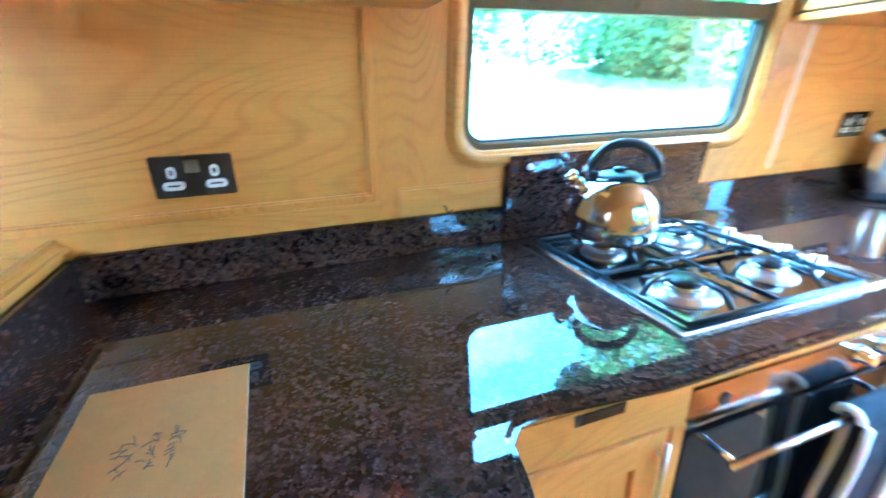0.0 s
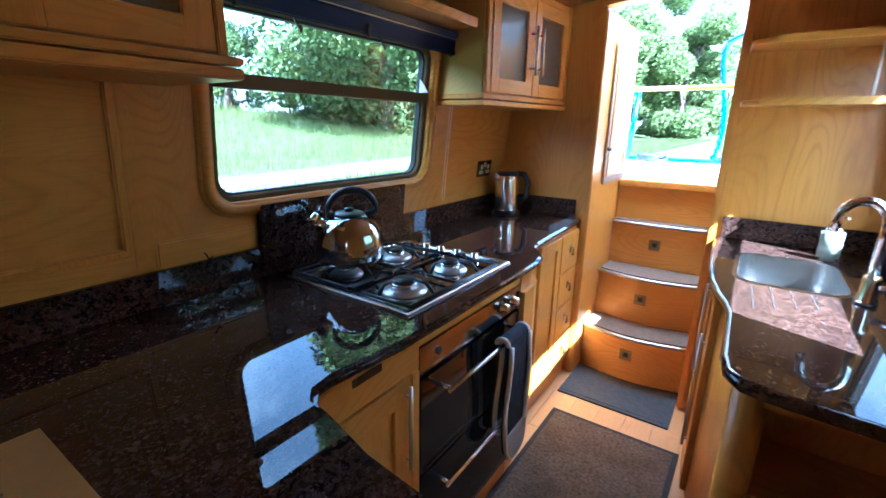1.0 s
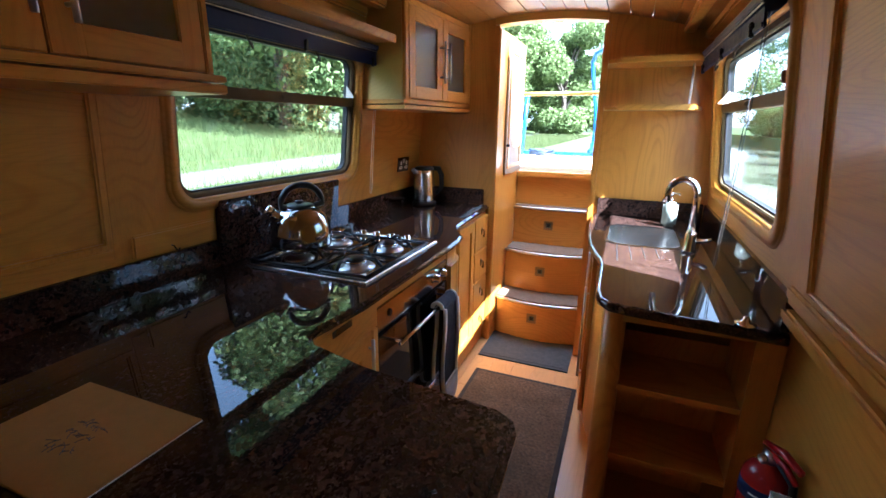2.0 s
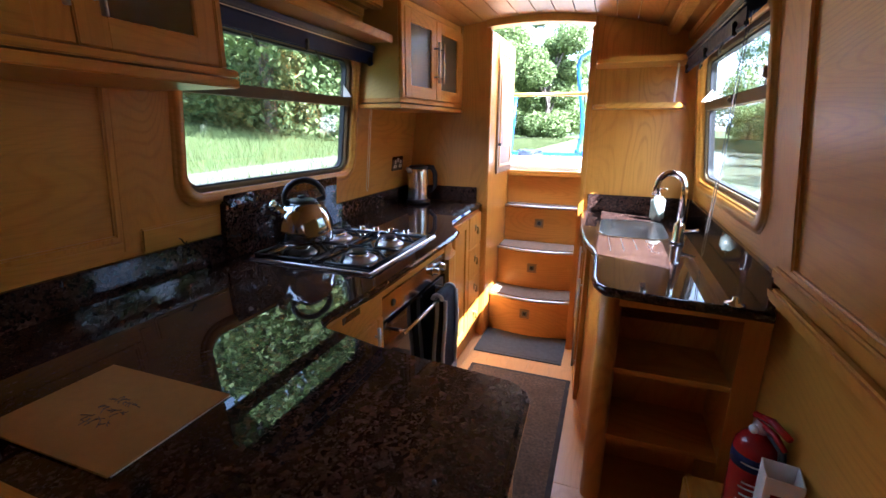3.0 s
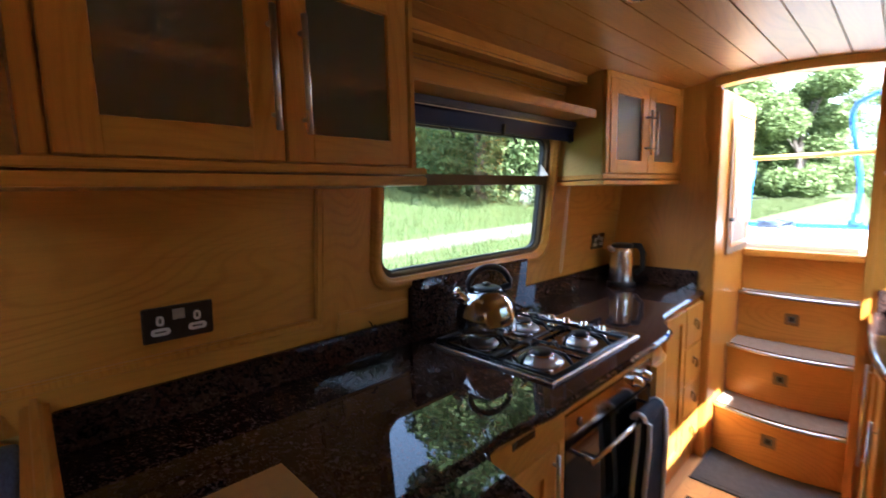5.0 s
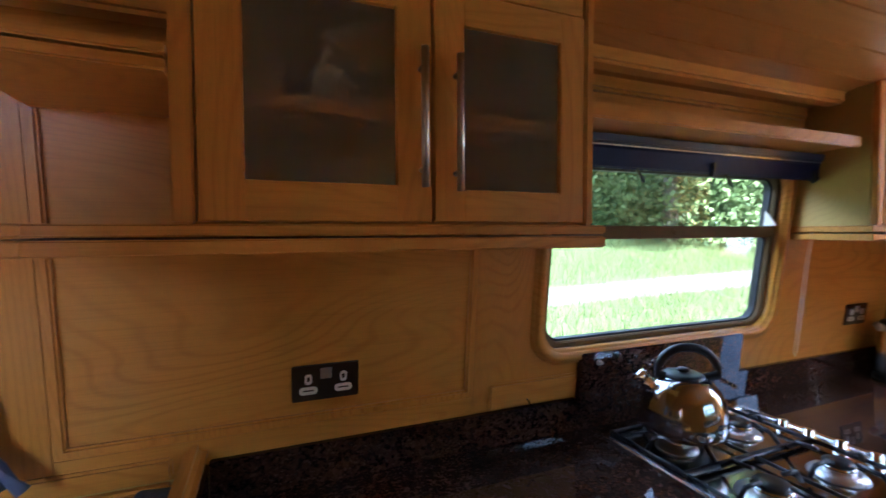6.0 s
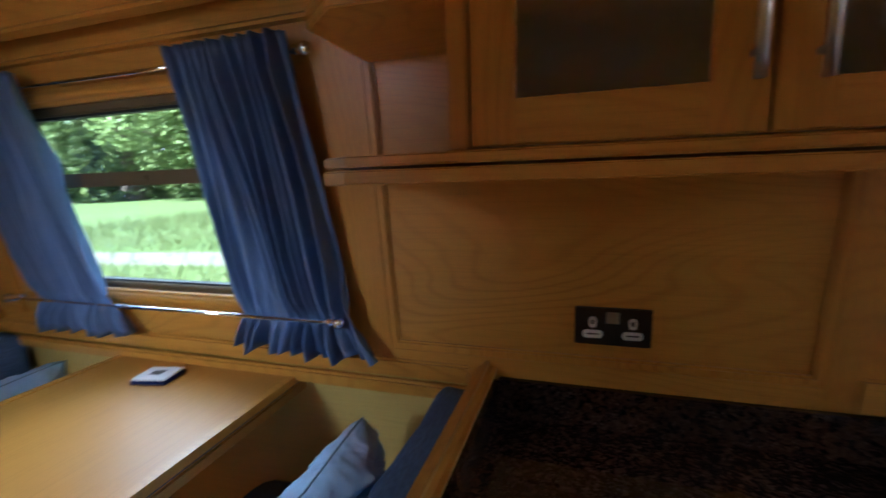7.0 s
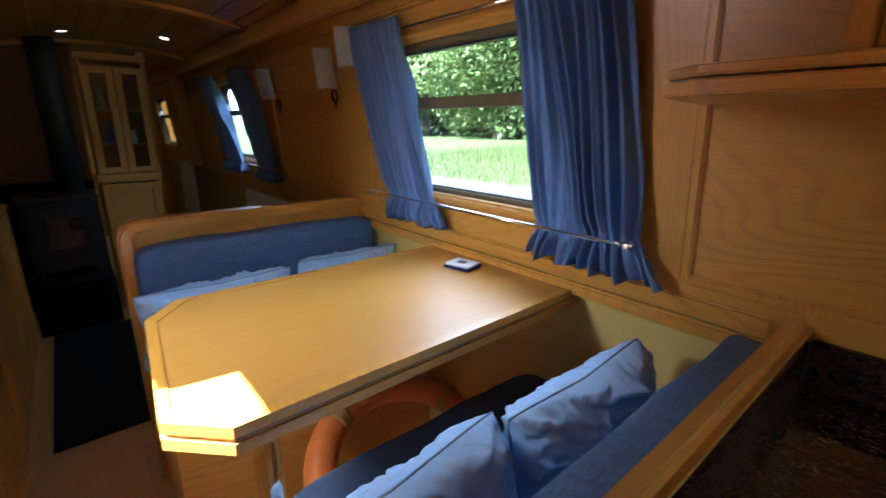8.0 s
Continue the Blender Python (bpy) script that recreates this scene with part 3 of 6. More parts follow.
for i, (x, z) in enumerate(NOSE):
    zb = -0.012 if i == 0 else NOSE[i - 1][1] - 0.03
    dx = 0.05 if i < 2 else 0.02
    front = bowed(x + 0.015, -1.108, -0.548, dx)
    part("riser", prism(front + [(x + 0.06, -0.548), (x + 0.06, -1.108)], zb, z - 0.022), W_Y, steps)
    xe = NOSE[i + 1][0] + 0.02 if i < 2 else 2.15
    part("tread", prism(bowed(x, -1.108, -0.548, dx) + [(xe, -0.548), (xe, -1.108)], z - 0.022, z - 0.004, 0.003), W_Y, steps)
    part("tread_carpet", prism(bowed(x + 0.016, -1.10, -0.556, dx) + [(xe - 0.024, -0.556), (xe - 0.024, -1.10)], z - 0.005, z + 0.004), TREAD, steps, "worn grey tread carpet")
    part("nosing", tube([(a - 0.003, c, z - 0.008) for a, c in bowed(x, -1.106, -0.550, dx)], 0.010, 8), STEEL, steps, "polished metal nosing", True)
    lx = x + 0.015 - dx
    lz = (0.155, 0.42, 0.70)[i]
    lite = part("step_light", ring(rrect(-0.84, -0.775, lz - 0.0325, lz + 0.0325, 0.003, 2), rrect(-0.826, -0.789, lz - 0.0185, lz + 0.0185, 0.002, 2), 0, 0.006), ANTIQUE, steps, "square bronze step light")
    for v in lite.data.vertices:
        v.co = (lx + 0.003 - v.co.y, v.co.x, v.co.z)
    part("lens", box(lx + 0.0, lx + 0.02, -0.828, -0.787, lz - 0.02, lz + 0.02), STEPLENS, lite, "smoked square lens")
    part("louvre", box(lx - 0.003, lx - 0.0005, -0.818, -0.797, lz - 0.011, lz + 0.011, 0.001), PLASTIC_BLACK, lite, "small dark louvre")
part("riser", box(2.13, 2.16, -1.11, -0.545, 0.80, 1.05), W_Y, steps)
b = box(2.09, 2.20, -1.11, -0.545, 1.035, 1.075, 0.006)
tagged(part("door_sill", b, W_Y), "ash sill of the stern doorway", "sill", kind="structure")

# ---- granite worktops ----
TOP = [(-1.02, 0.012), (1.548, 0.012), (1.548, -0.508), (1.10, -0.522), (0.93, -0.532), (0.855, -0.55), (0.80, -0.585), (0.745, -0.622), (0.67, -0.636), (0.54, -0.641), (-0.10, -0.646), (-0.22, -0.634)]
TOP += [(-0.30, -0.626), (-0.345, -0.634), (-0.368, -0.658), (-0.375, -0.70), (-0.405, -0.82), (-0.430, -1.06), (-0.436, -1.12), (-0.452, -1.15), (-0.485, -1.164), (-0.70, -1.172), (-1.02, -1.18)]
solid("granite_worktop", prism(TOP[::-1], 0.88, 0.91, 0.012), GRANITE, "polished brown granite galley worktop with a peninsula", "worktop")
SINKTOP = [(1.548, -1.145), (1.32, -1.147), (1.01, -1.162), (0.84, -1.182), (0.72, -1.205), (0.63, -1.232), (0.55, -1.246), (0.27, -1.250), (0.205, -1.259), (0.170, -1.285), (0.158, -1.33), (0.120, -1.70), (1.548, -1.70)]
BOWL = (0.865, 1.285, -1.535, -1.235)
bm = bmesh.new()
hole = [(x, y) for x, y in rrect(BOWL[0], BOWL[1], BOWL[2], BOWL[3], 0.08, 6)]
lo_hi = []
for z in (0.88, 0.91):
    vs = [bm.verts.new((x, y, z)) for x, y in SINKTOP]
    hs = [bm.verts.new((x, y, z)) for x, y in hole]
    es = [bm.edges.new((vs[i], vs[(i + 1) % len(vs)])) for i in range(len(vs))] + [bm.edges.new((hs[i], hs[(i + 1) % len(hs)])) for i in range(len(hs))]
    bmesh.ops.triangle_fill(bm, edges=es, use_beauty=True)
    lo_hi.append((vs, hs))
for q in (0, 1):
    a, c = lo_hi[0][q], lo_hi[1][q]
    for i in range(len(a)):
        bm.faces.new((a[i], a[(i + 1) % len(a)], c[(i + 1) % len(a)], c[i]))
bad = [f for f in bm.faces if all(abs(v.co.z - f.verts[0].co.z) < 1e-6 for v in f.verts) and BOWL[0] + 0.03 < f.calc_center_median().x < BOWL[1] - 0.03 and BOWL[2] + 0.03 < f.calc_center_median().y < BOWL[3] - 0.03]
bmesh.ops.delete(bm, geom=bad, context="FACES_ONLY")
sink_top = solid("granite_worktop", bm, GRANITE, "polished brown granite worktop with a cut-out sink", "worktop")
part("front_edge", tube([(x, y, 0.8945) for x, y in SINKTOP[:-1]], 0.0148, 12), GRANITE, sink_top, "rounded polished granite edge", True)


def upstand(x0, x1, z1, d=0.02):
    b = box(x0, x1, 0.0, d, 0.911, z1, 0.003)
    solid("granite_upstand", warp(b, lambda x, y, z: (x, min(side_a(z), 0.008) - y + 0.0, z)), GRANITE, "low brown granite upstand against the wall", "upstand", "upstands")


upstand(-1.0, -0.047, 1.007)
upstand(0.636, 1.526, 1.007)
b = warp(box(-0.045, 0.634, 0.0, 0.024, 0.911, 1.143, 0.003), lambda x, y, z: (x, min(side_a(z), 0.008) - y, z))
solid("granite_splashback", b, GRANITE, "taller brown granite splashback behind the hob", "splashback")
solid("granite_upstand", box(X_BULK - 0.021, X_BULK - 0.001, -0.47, -0.02, 0.911, 1.007, 0.003), GRANITE, "low brown granite upstand against the bulkhead", "upstand", "upstands")
solid("granite_upstand", box(-1.021, -1.001, -1.15, 0.0, 0.911, 1.0, 0.003), GRANITE, "brown granite upstand under the seat rail", "upstand", "upstands")
b = box(0.125, 1.526, 0.0, 0.02, 0.911, 1.005, 0.003)
solid("granite_upstand", warp(b, lambda x, y, z: (x, -1.70 + y, z)), GRANITE, "brown granite upstand below the canal window", "upstand", "upstands")
solid("granite_upstand", box(X_BULK - 0.021, X_BULK - 0.001, -1.678, -1.15, 0.911, 1.005, 0.003), GRANITE, "low brown granite upstand against the bulkhead", "upstand", "upstands")

# ---- galley cabinets ----
def door(parent, f, x0, x1, z0, z1, glazed=False, stile=0.065, name="door", t=0.02, top=None):
    """A framed door; f lays (x, depth, z) on the cabinet's front. Returns the door part."""
    top = stile if top is None else top
    out = [(x0, z0), (x1, z0), (x1, z1), (x0, z1)]
    inn = [(x0 + stile, z0 + stile), (x1 - stile, z0 + stile), (x1 - stile, z1 - top), (x0 + stile, z1 - top)]
    d = part(name, warp(ring(out, inn, 0, t, 0.0025), f), W_Z, parent)
    across = W_Y if abs(f(0.1, 0, 0)[1] - f(0, 0, 0)[1]) > 0.05 else W_X
    for za, zb in ((z0 + 0.0015, z0 + stile), (z1 - top, z1 - 0.0015)):
        part("rail", warp(box(x0 + stile, x1 - stile, t - 0.004, t + 0.0007, za, zb, 0.0006, seg=1), f), across, d)
    e = 0.004
    if glazed:
        p = part("pane", warp(box(x0 + stile - e, x1 - stile + e, t * 0.35, t * 0.55, z0 + stile - e, z1 - top + e), f), FROST, d, "frosted glass pane")
    else:
        part("panel", warp(box(x0 + stile - e, x1 - stile + e, t * 0.2, t * 0.55, z0 + stile - e, z1 - top + e, 0.002), f), W_Z, d)
    return d


def bar_handle(parent, f, x, z0, z1, out=0.035, r=0.006):
    bm = tube([f(x, out, z0), f(x, out, z1)], r, 10)
    for z in (z0 + 0.03, z1 - 0.03):
        tube([f(x, 0.018, z), f(x, out, z)], r * 0.75, 8, bm)
    part("handle", bm, STEEL, parent, "brushed steel bar handle", True)


def drop_handle(parent, f, x, z):
    bm = box(-0.012, 0.012, 0.0, 0.004, -0.02, 0.02, 0.001)
    tube([(0, 0.003, 0.008), (0, 0.016, 0.006), (0, 0.017, -0.022), (0, 0.013, -0.034)], [0.004, 0.004, 0.006, 0.007], 8, bm)
    warp(bm, lambda a, d, c: f(x + a, 0.02 + d, z + c))
    part("drop_handle", bm, ANTIQUE, parent, "small antique brass drop handle", True)


def on_front(y):
    return lambda x, d, z: (x, y - d, z)


F60 = on_front(-0.595)
unit = thing("base_cabinet", (-0.18, -0.3, -0.012), "ash base cabinet between the peninsula and the oven", "cabinet", "base cabinets")
part("body", box(-0.36, -0.012, -0.594, 0.0, 0.0, 0.878), W_Z, unit)
part("top_rail", warp(box(-0.36, -0.014, 0.0, 0.02, 0.785, 0.875, 0.003), F60), W_X, unit)
part("stile", warp(box(-0.045, -0.014, 0.0, 0.021, 0.10, 0.783, 0.003), F60), W_Z, unit)
d = door(unit, F60, -0.36, -0.048, 0.11, 0.78)
bar_handle(d, F60, -0.068, 0.52, 0.765)
part("vent_plate", warp(box(-0.245, -0.155, 0.0205, 0.0235, 0.848, 0.868, 0.001), F60), BRONZE, unit, "small bronze vent plate")
part("plinth", box(-0.36, -0.014, -0.57, -0.5, -0.012, 0.105), W_X, unit)

unit = thing("peninsula_cabinet", (-0.7, -0.58, -0.012), "ash cabinet body under the granite peninsula", "cabinet", "base cabinets")
part("body", box(-0.985, -0.45, -1.13, 0.0, -0.012, 0.878), W_Z, unit)
part("end_panel", box(-0.92, -0.50, -1.145, -1.131, 0.09, 0.83, 0.004), W_Z, unit)

# curved unit and drawers beside the steps
CURVE = [(0.602, -0.603), (0.70, -0.597), (0.76, -0.58), (0.80, -0.555), (0.845, -0.522), (0.90, -0.505), (1.0, -0.495)]
unit = thing("base_cabinet", (0.85, -0.3, -0.012), "bow-fronted ash base cabinet beside the oven", "cabinet", "base cabinets")
part("body", prism(CURVE + [(1.0, 0.0), (0.602, 0.0)], 0.09, 0.878), W_Z, unit)
part("door", prism([(x, y - 0.018) for x, y in CURVE[:5]] + [(x, y) for x, y in CURVE[:5]][::-1], 0.12, 0.80, 0.002), W_Z, unit)
part("plinth", prism([(x, y + 0.05) for x, y in CURVE] + [(1.0, -0.4), (0.602, -0.4)], -0.012, 0.088), W_X, unit)
F50 = on_front(-0.492)
unit = thing("drawer_cabinet", (1.27, -0.25, -0.012), "ash drawer cabinet with drop handles beside the steps", "cabinet", "base cabinets")
part("body", box(1.002, 1.526, -0.491, 0.0, 0.0, 0.878), W_Z, unit)
part("plinth", box(1.002, 1.526, -0.46, -0.4, -0.012, 0.088), W_X, unit)
d = door(unit, F50, 1.006, 1.262, 0.10, 0.86, stile=0.055)
for z0, z1 in ((0.66, 0.86), (0.47, 0.655), (0.29, 0.465), (0.10, 0.285)):
    dr = part("drawer", warp(box(1.27, 1.522, 0.0, 0.02, z0, z1, 0.004), F50), W_Z, unit)
    drop_handle(dr, F50, 1.395, (z0 + z1) / 2 + 0.015)

# built-in double oven
oven = thing("oven", (0.295, -0.3, 0.09), "built-in double oven with dark glass doors and bar handles", "oven")
part("body", box(0.0, 0.592, -0.585, -0.02, 0.09, 0.83), BLACK, oven)
part("control_panel", box(0.0, 0.592, -0.603, -0.586, 0.745, 0.832, 0.003), OVEN_PANEL, oven, "polished control panel")
part("upper_door", box(0.0, 0.592, -0.607, -0.586, 0.435, 0.738, 0.003), OVEN_GLASS, oven, "dark glass upper door")
part("lower_door", box(0.0, 0.592, -0.607, -0.586, 0.125, 0.428, 0.003), OVEN_GLASS, oven, "dark glass lower door")
part("base_trim", box(0.0, 0.592, -0.603, -0.586, 0.092, 0.12, 0.003), OVEN_PANEL, oven)
for z in (0.695, 0.385):
    bm = tube([(0.06, -0.655, z), (0.535, -0.655, z)], 0.007, 12)
    for x in (0.075, 0.52):
        tube([(x, -0.604, z), (x, -0.655, z)], 0.006, 8, bm)
    part("handle", bm, POLISHED, oven, "polished steel bar handle", True)
for x in (0.455, 0.53):
    bm = lathe([(0.021, 0), (0.021, 0.006), (0.016, 0.010), (0.015, 0.026), (0.012, 0.028)], (0, 0, 0), 20)
    warp(bm, lambda a, c, h: (x + a, -0.603 - h, 0.79 + c))
    part("knob", bm, CHROME, oven, "chrome control knob", True)
bm = lathe([(0.013, 0), (0.013, 0.003), (0.009, 0.005)], (0, 0, 0), 16)
warp(bm, lambda a, c, h: (0.085 + a, -0.603 - h, 0.79 + c))
part("timer_button", bm, PLASTIC_BLACK, oven)
b = box(0.0, 0.592, -0.603, -0.3, 0.836, 0.878, 0.002)
solid("oven_rail", b, W_X, "ash rail above the oven", "cabinet rail")
b = box(0.0, 0.592, -0.585, -0.5, -0.012, 0.086, 0.002)
solid("oven_plinth", b, W_X, "ash plinth below the oven", "plinth")

# oven glove over the handle
glove = thing("oven_glove", (0.42, -0.67, 0.24), "black double oven glove with grey pockets over the oven handle", "oven glove")


def glove_pad(x0, x1, ztop, zb, y, pocket_top, lean):
    """One end of the glove: a hanging quilted pad with a round lower end, bound all round, and a pale pocket."""
    r = (x1 - x0) / 2
    low = []
    for i in range(19):
        a = math.pi + math.pi * i / 18
        low.append(((x0 + x1) / 2 + r * math.cos(a), zb + 0.9 * r + 0.9 * r * math.sin(a)))
    left = [(x0, ztop + (zb + 0.9 * r - ztop) * k / 8) for k in range(8)]
    right = [(x1, ztop + (zb + 0.9 * r - ztop) * k / 8) for k in range(8)][::-1]
    run = [(x + lean * (ztop - z), z) for x, z in left + low + right]
    sway = lambda x, z: y + 0.007 * math.sin(13 * z + 7 * x) + 0.003 * math.sin(41 * x + 9 * z)

    def slabbed(outline, d0, d1):
        bm = bmesh.new()
        A0 = [bm.verts.new((x, sway(x, z) + d0, z)) for x, z in outline]
        A1 = [bm.verts.new((x, sway(x, z) + d1, z)) for x, z in outline]
        bm.faces.new(A0)
        bm.faces.new(A1[::-1])
        for i in range(len(outline)):
            q = (i + 1) % len(outline)
            bm.faces.new((A0[i], A0[q], A1[q], A1[i]))
        return bm

    part("pad", slabbed(run, -0.006, 0.008), TOWEL, glove)
    pock = [p for p in run if p[1] < pocket_top]
    part("pocket", slabbed(pock, -0.017, -0.007), TOWEL_TRIM, glove, "pale grey quilted pocket")
    part("trim", tube([(x, sway(x, z) - 0.009, z) for x, z in run], 0.0085, 8), TOWEL_BIND, glove, "white binding", True)


glove_pad(0.372, 0.522, 0.698, 0.235, -0.676, 0.385, 0.03)
glove_pad(0.385, 0.515, 0.698, 0.32, -0.634, 0.40, 0.0)
bm = bmesh.new()
for i in range(8):
    a, c = math.pi * i / 8, math.pi * (i + 1) / 8
    q = [(x, -0.655 - r * math.cos(t), 0.698 + r * math.sin(t)) for r in (0.012, 0.026) for t in (a, c) for x in (0.374, 0.520)]
    vs = [bm.verts.new(p) for p in q]
    for idx in ((0, 1, 3, 2), (4, 6, 7, 5), (0, 2, 6, 4), (1, 5, 7, 3)):
        bm.faces.new([vs[j] for j in idx])
part("fold", bm, TOWEL, glove)
for x in (0.373, 0.521):
    part("trim", tube([(x, -0.655 - 0.021 * math.cos(math.pi * i / 10), 0.698 + 0.021 * math.sin(math.pi * i / 10)) for i in range(11)], 0.0085, 8), TOWEL_BIND, glove, "white binding", True)

# sink unit
BODY = [(1.526, -1.175), (1.32, -1.178), (1.01, -1.192), (0.84, -1.21), (0.72, -1.235), (0.63, -1.262), (0.55, -1.278), (0.30, -1.282), (0.236, -1.295), (0.218, -1.33), (0.218, -1.735), (1.526, -1.735)]
unit = thing("sink_cabinet", (0.9, -1.45, -0.012), "curved ash sink cabinet with long steel handles", "cabinet", "base cabinets")
part("body", prism(BODY[:7] + [(0.47, -1.281), (0.47, -1.735), (1.526, -1.735)], 0.08, 0.70), W_Z, unit)
part("apron", prism(BODY[:7] + [(0.47, -1.281), (0.47, -1.30)] + [(x, y - 0.02) for x, y in BODY[:7]][::-1], 0.70, 0.8785), W_Z, unit)
part("plinth", prism([(x, y - 0.04) if y > -1.5 else (x, y) for x, y in BODY], -0.012, 0.079), W_Z, unit)
part("side", box(0.256, 0.469, -1.302, -1.283, 0.08, 0.878), W_Z, unit)
part("side", box(0.218, 0.469, -1.735, -1.665, 0.08, 0.878), W_Z, unit)
part("top_rail", box(0.218, 0.469, -1.664, -1.303, 0.835, 0.878), W_Y, unit)
for z in (0.08, 0.345, 0.60):
    part("shelf", box(0.224, 0.469, -1.664, -1.303, z, z + 0.018), W_Y, unit)
part("post", tube([(0.241, -1.302, 0.09), (0.241, -1.302, 0.877)], 0.034, 14), W_Z, unit, "rounded ash corner post", True)
for (xa, ya), (xb, yb) in (((1.515, -1.176), (1.12, -1.189)), ((1.11, -1.189), (0.80, -1.217))):
    v = Vector((xb - xa, yb - ya, 0))
    L = v.length
    v.normalize()
    nrm = Vector((v.y, -v.x, 0))
    if nrm.y < 0:
        nrm = -nrm
    fd = lambda s, d, z: tuple(Vector((xa, ya, 0)) + v * s + nrm * (d + 0.001) + Vector((0, 0, z)))
    dd = door(unit, fd, 0.004, L - 0.004, 0.10, 0.86, stile=0.05)
    bar_handle(dd, fd, 0.05 if xa > 1.3 else L - 0.06, 0.25, 0.70)


# ---- wall cabinets ----
def crockery(parent_at, items):
    for x, y, z, r, h, m, what in items:
        o = solid(what, lathe([(r * 0.6, 0), (r * 0.75, h * 0.1), (r, h * 0.5), (r, h), (r * 0.9, h), (r * 0.85, h * 0.5), (r * 0.4, h * 0.15)], (x, y, z), 18), m, "plain pale mug standing inside the wall cabinet", "mug", "crockery", smooth=True)


FC = on_front(-0.335)
cab = thing("wall_cabinet", (-0.64, -0.17, 1.508), "ash wall cabinet with two frosted glass doors", "cabinet", "wall cabinets")
ZC1, ZC0 = 1.945, 1.506
for nm, b in (("side", box(-0.998, -0.981, -0.334, -0.062, ZC0, ZC1)), ("side", box(-0.29, -0.272, -0.334, -0.062, ZC0, ZC1)),
              ("base", box(-0.980, -0.291, -0.334, -0.062, ZC0, ZC0 + 0.016)), ("back", box(-0.980, -0.291, -0.098, -0.088, ZC0 + 0.017, ZC1 - 0.03)), ("shelf", box(-0.979, -0.292, -0.328, -0.099, 1.68, 1.706))):
    part(nm, b, W_X if nm in ("base", "shelf") else W_Z, cab)
part("stile", warp(box(-0.998, -0.969, 0.0, 0.02, ZC0, 1.944, 0.003), FC), W_Z, cab)
part("stile", warp(box(-0.303, -0.284, 0.0, 0.02, ZC0, 1.944, 0.003), FC), W_Z, cab)
part("top_rail", warp(box(-0.967, -0.305, -0.004, 0.014, 1.900, 1.944, 0.003), FC), W_X, cab)
d1 = door(cab, FC, -0.966, -0.619, 1.509, 1.898, True, 0.061, top=0.045)
bar_handle(d1, FC, -0.638, 1.566, 1.789, 0.042, 0.0062)
d2 = door(cab, FC, -0.6155, -0.306, 1.509, 1.898, True, 0.057, top=0.055)
bar_handle(d2, FC, -0.576, 1.562, 1.786, 0.042, 0.0062)
crockery(None, [(-0.88, -0.22, 1.7065, 0.04, 0.10, WHITE, "mug"), (-0.76, -0.21, 1.7065, 0.042, 0.11, WHITE, "mug"), (-0.47, -0.2, 1.7065, 0.04, 0.09, CARDBOARD, "mug"), (-0.5, -0.22, 1.5255, 0.05, 0.05, WHITE, "bowl"), (-0.40, -0.21, 1.5255, 0.045, 0.05, WHITE, "bowl")])
# shelf board under the cabinet, carried on to the open end
csh = thing("cabinet_shelf", (-0.75, -0.2, 1.463), "moulded ash shelf board under the wall cabinet", "shelf", "end shelves")
for z0, z1, g in ((1.462, 1.4845, 0.0), (1.4885, 1.5055, 0.004)):
    pl = [(-0.262 + g, -0.052), (-0.262 + g, -0.365 + g), (-1.15, -0.382 + g), (-1.215, -0.335 + g), (-1.262, -0.055)]
    part("board", prism(pl[::-1], z0, z1, 0.003), W_X, csh)
pl = [(-0.9985, -0.082), (-0.9985, -0.365), (-1.165, -0.375), (-1.245, -0.305), (-1.252, -0.085)]
csh = thing("corner_shelf", (-1.1, -0.2, 1.708), "chamfered ash corner shelf beside the cabinet", "shelf", "end shelves")
for z0, z1 in ((1.708, 1.725), (1.729, 1.745)):
    part("board", prism(pl[::-1], z0, z1, 0.003), W_X, csh)
# shelf over the window and the blind under it
b = prism([(-0.2705, -0.085), (-0.2705, -0.262), (0.785, -0.262), (0.80, -0.10), (0.80, -0.085)][::-1], 1.748, 1.768, 0.003)
wsh = thing("window_shelf", (0.26, -0.17, 1.748), "moulded ash shelf above the galley window", "shelf")
part("board", b, W_X, wsh)
part("lip", box(-0.2705, 0.783, -0.276, -0.263, 1.742, 1.776, 0.004), W_X, wsh, "moulded ash lip")


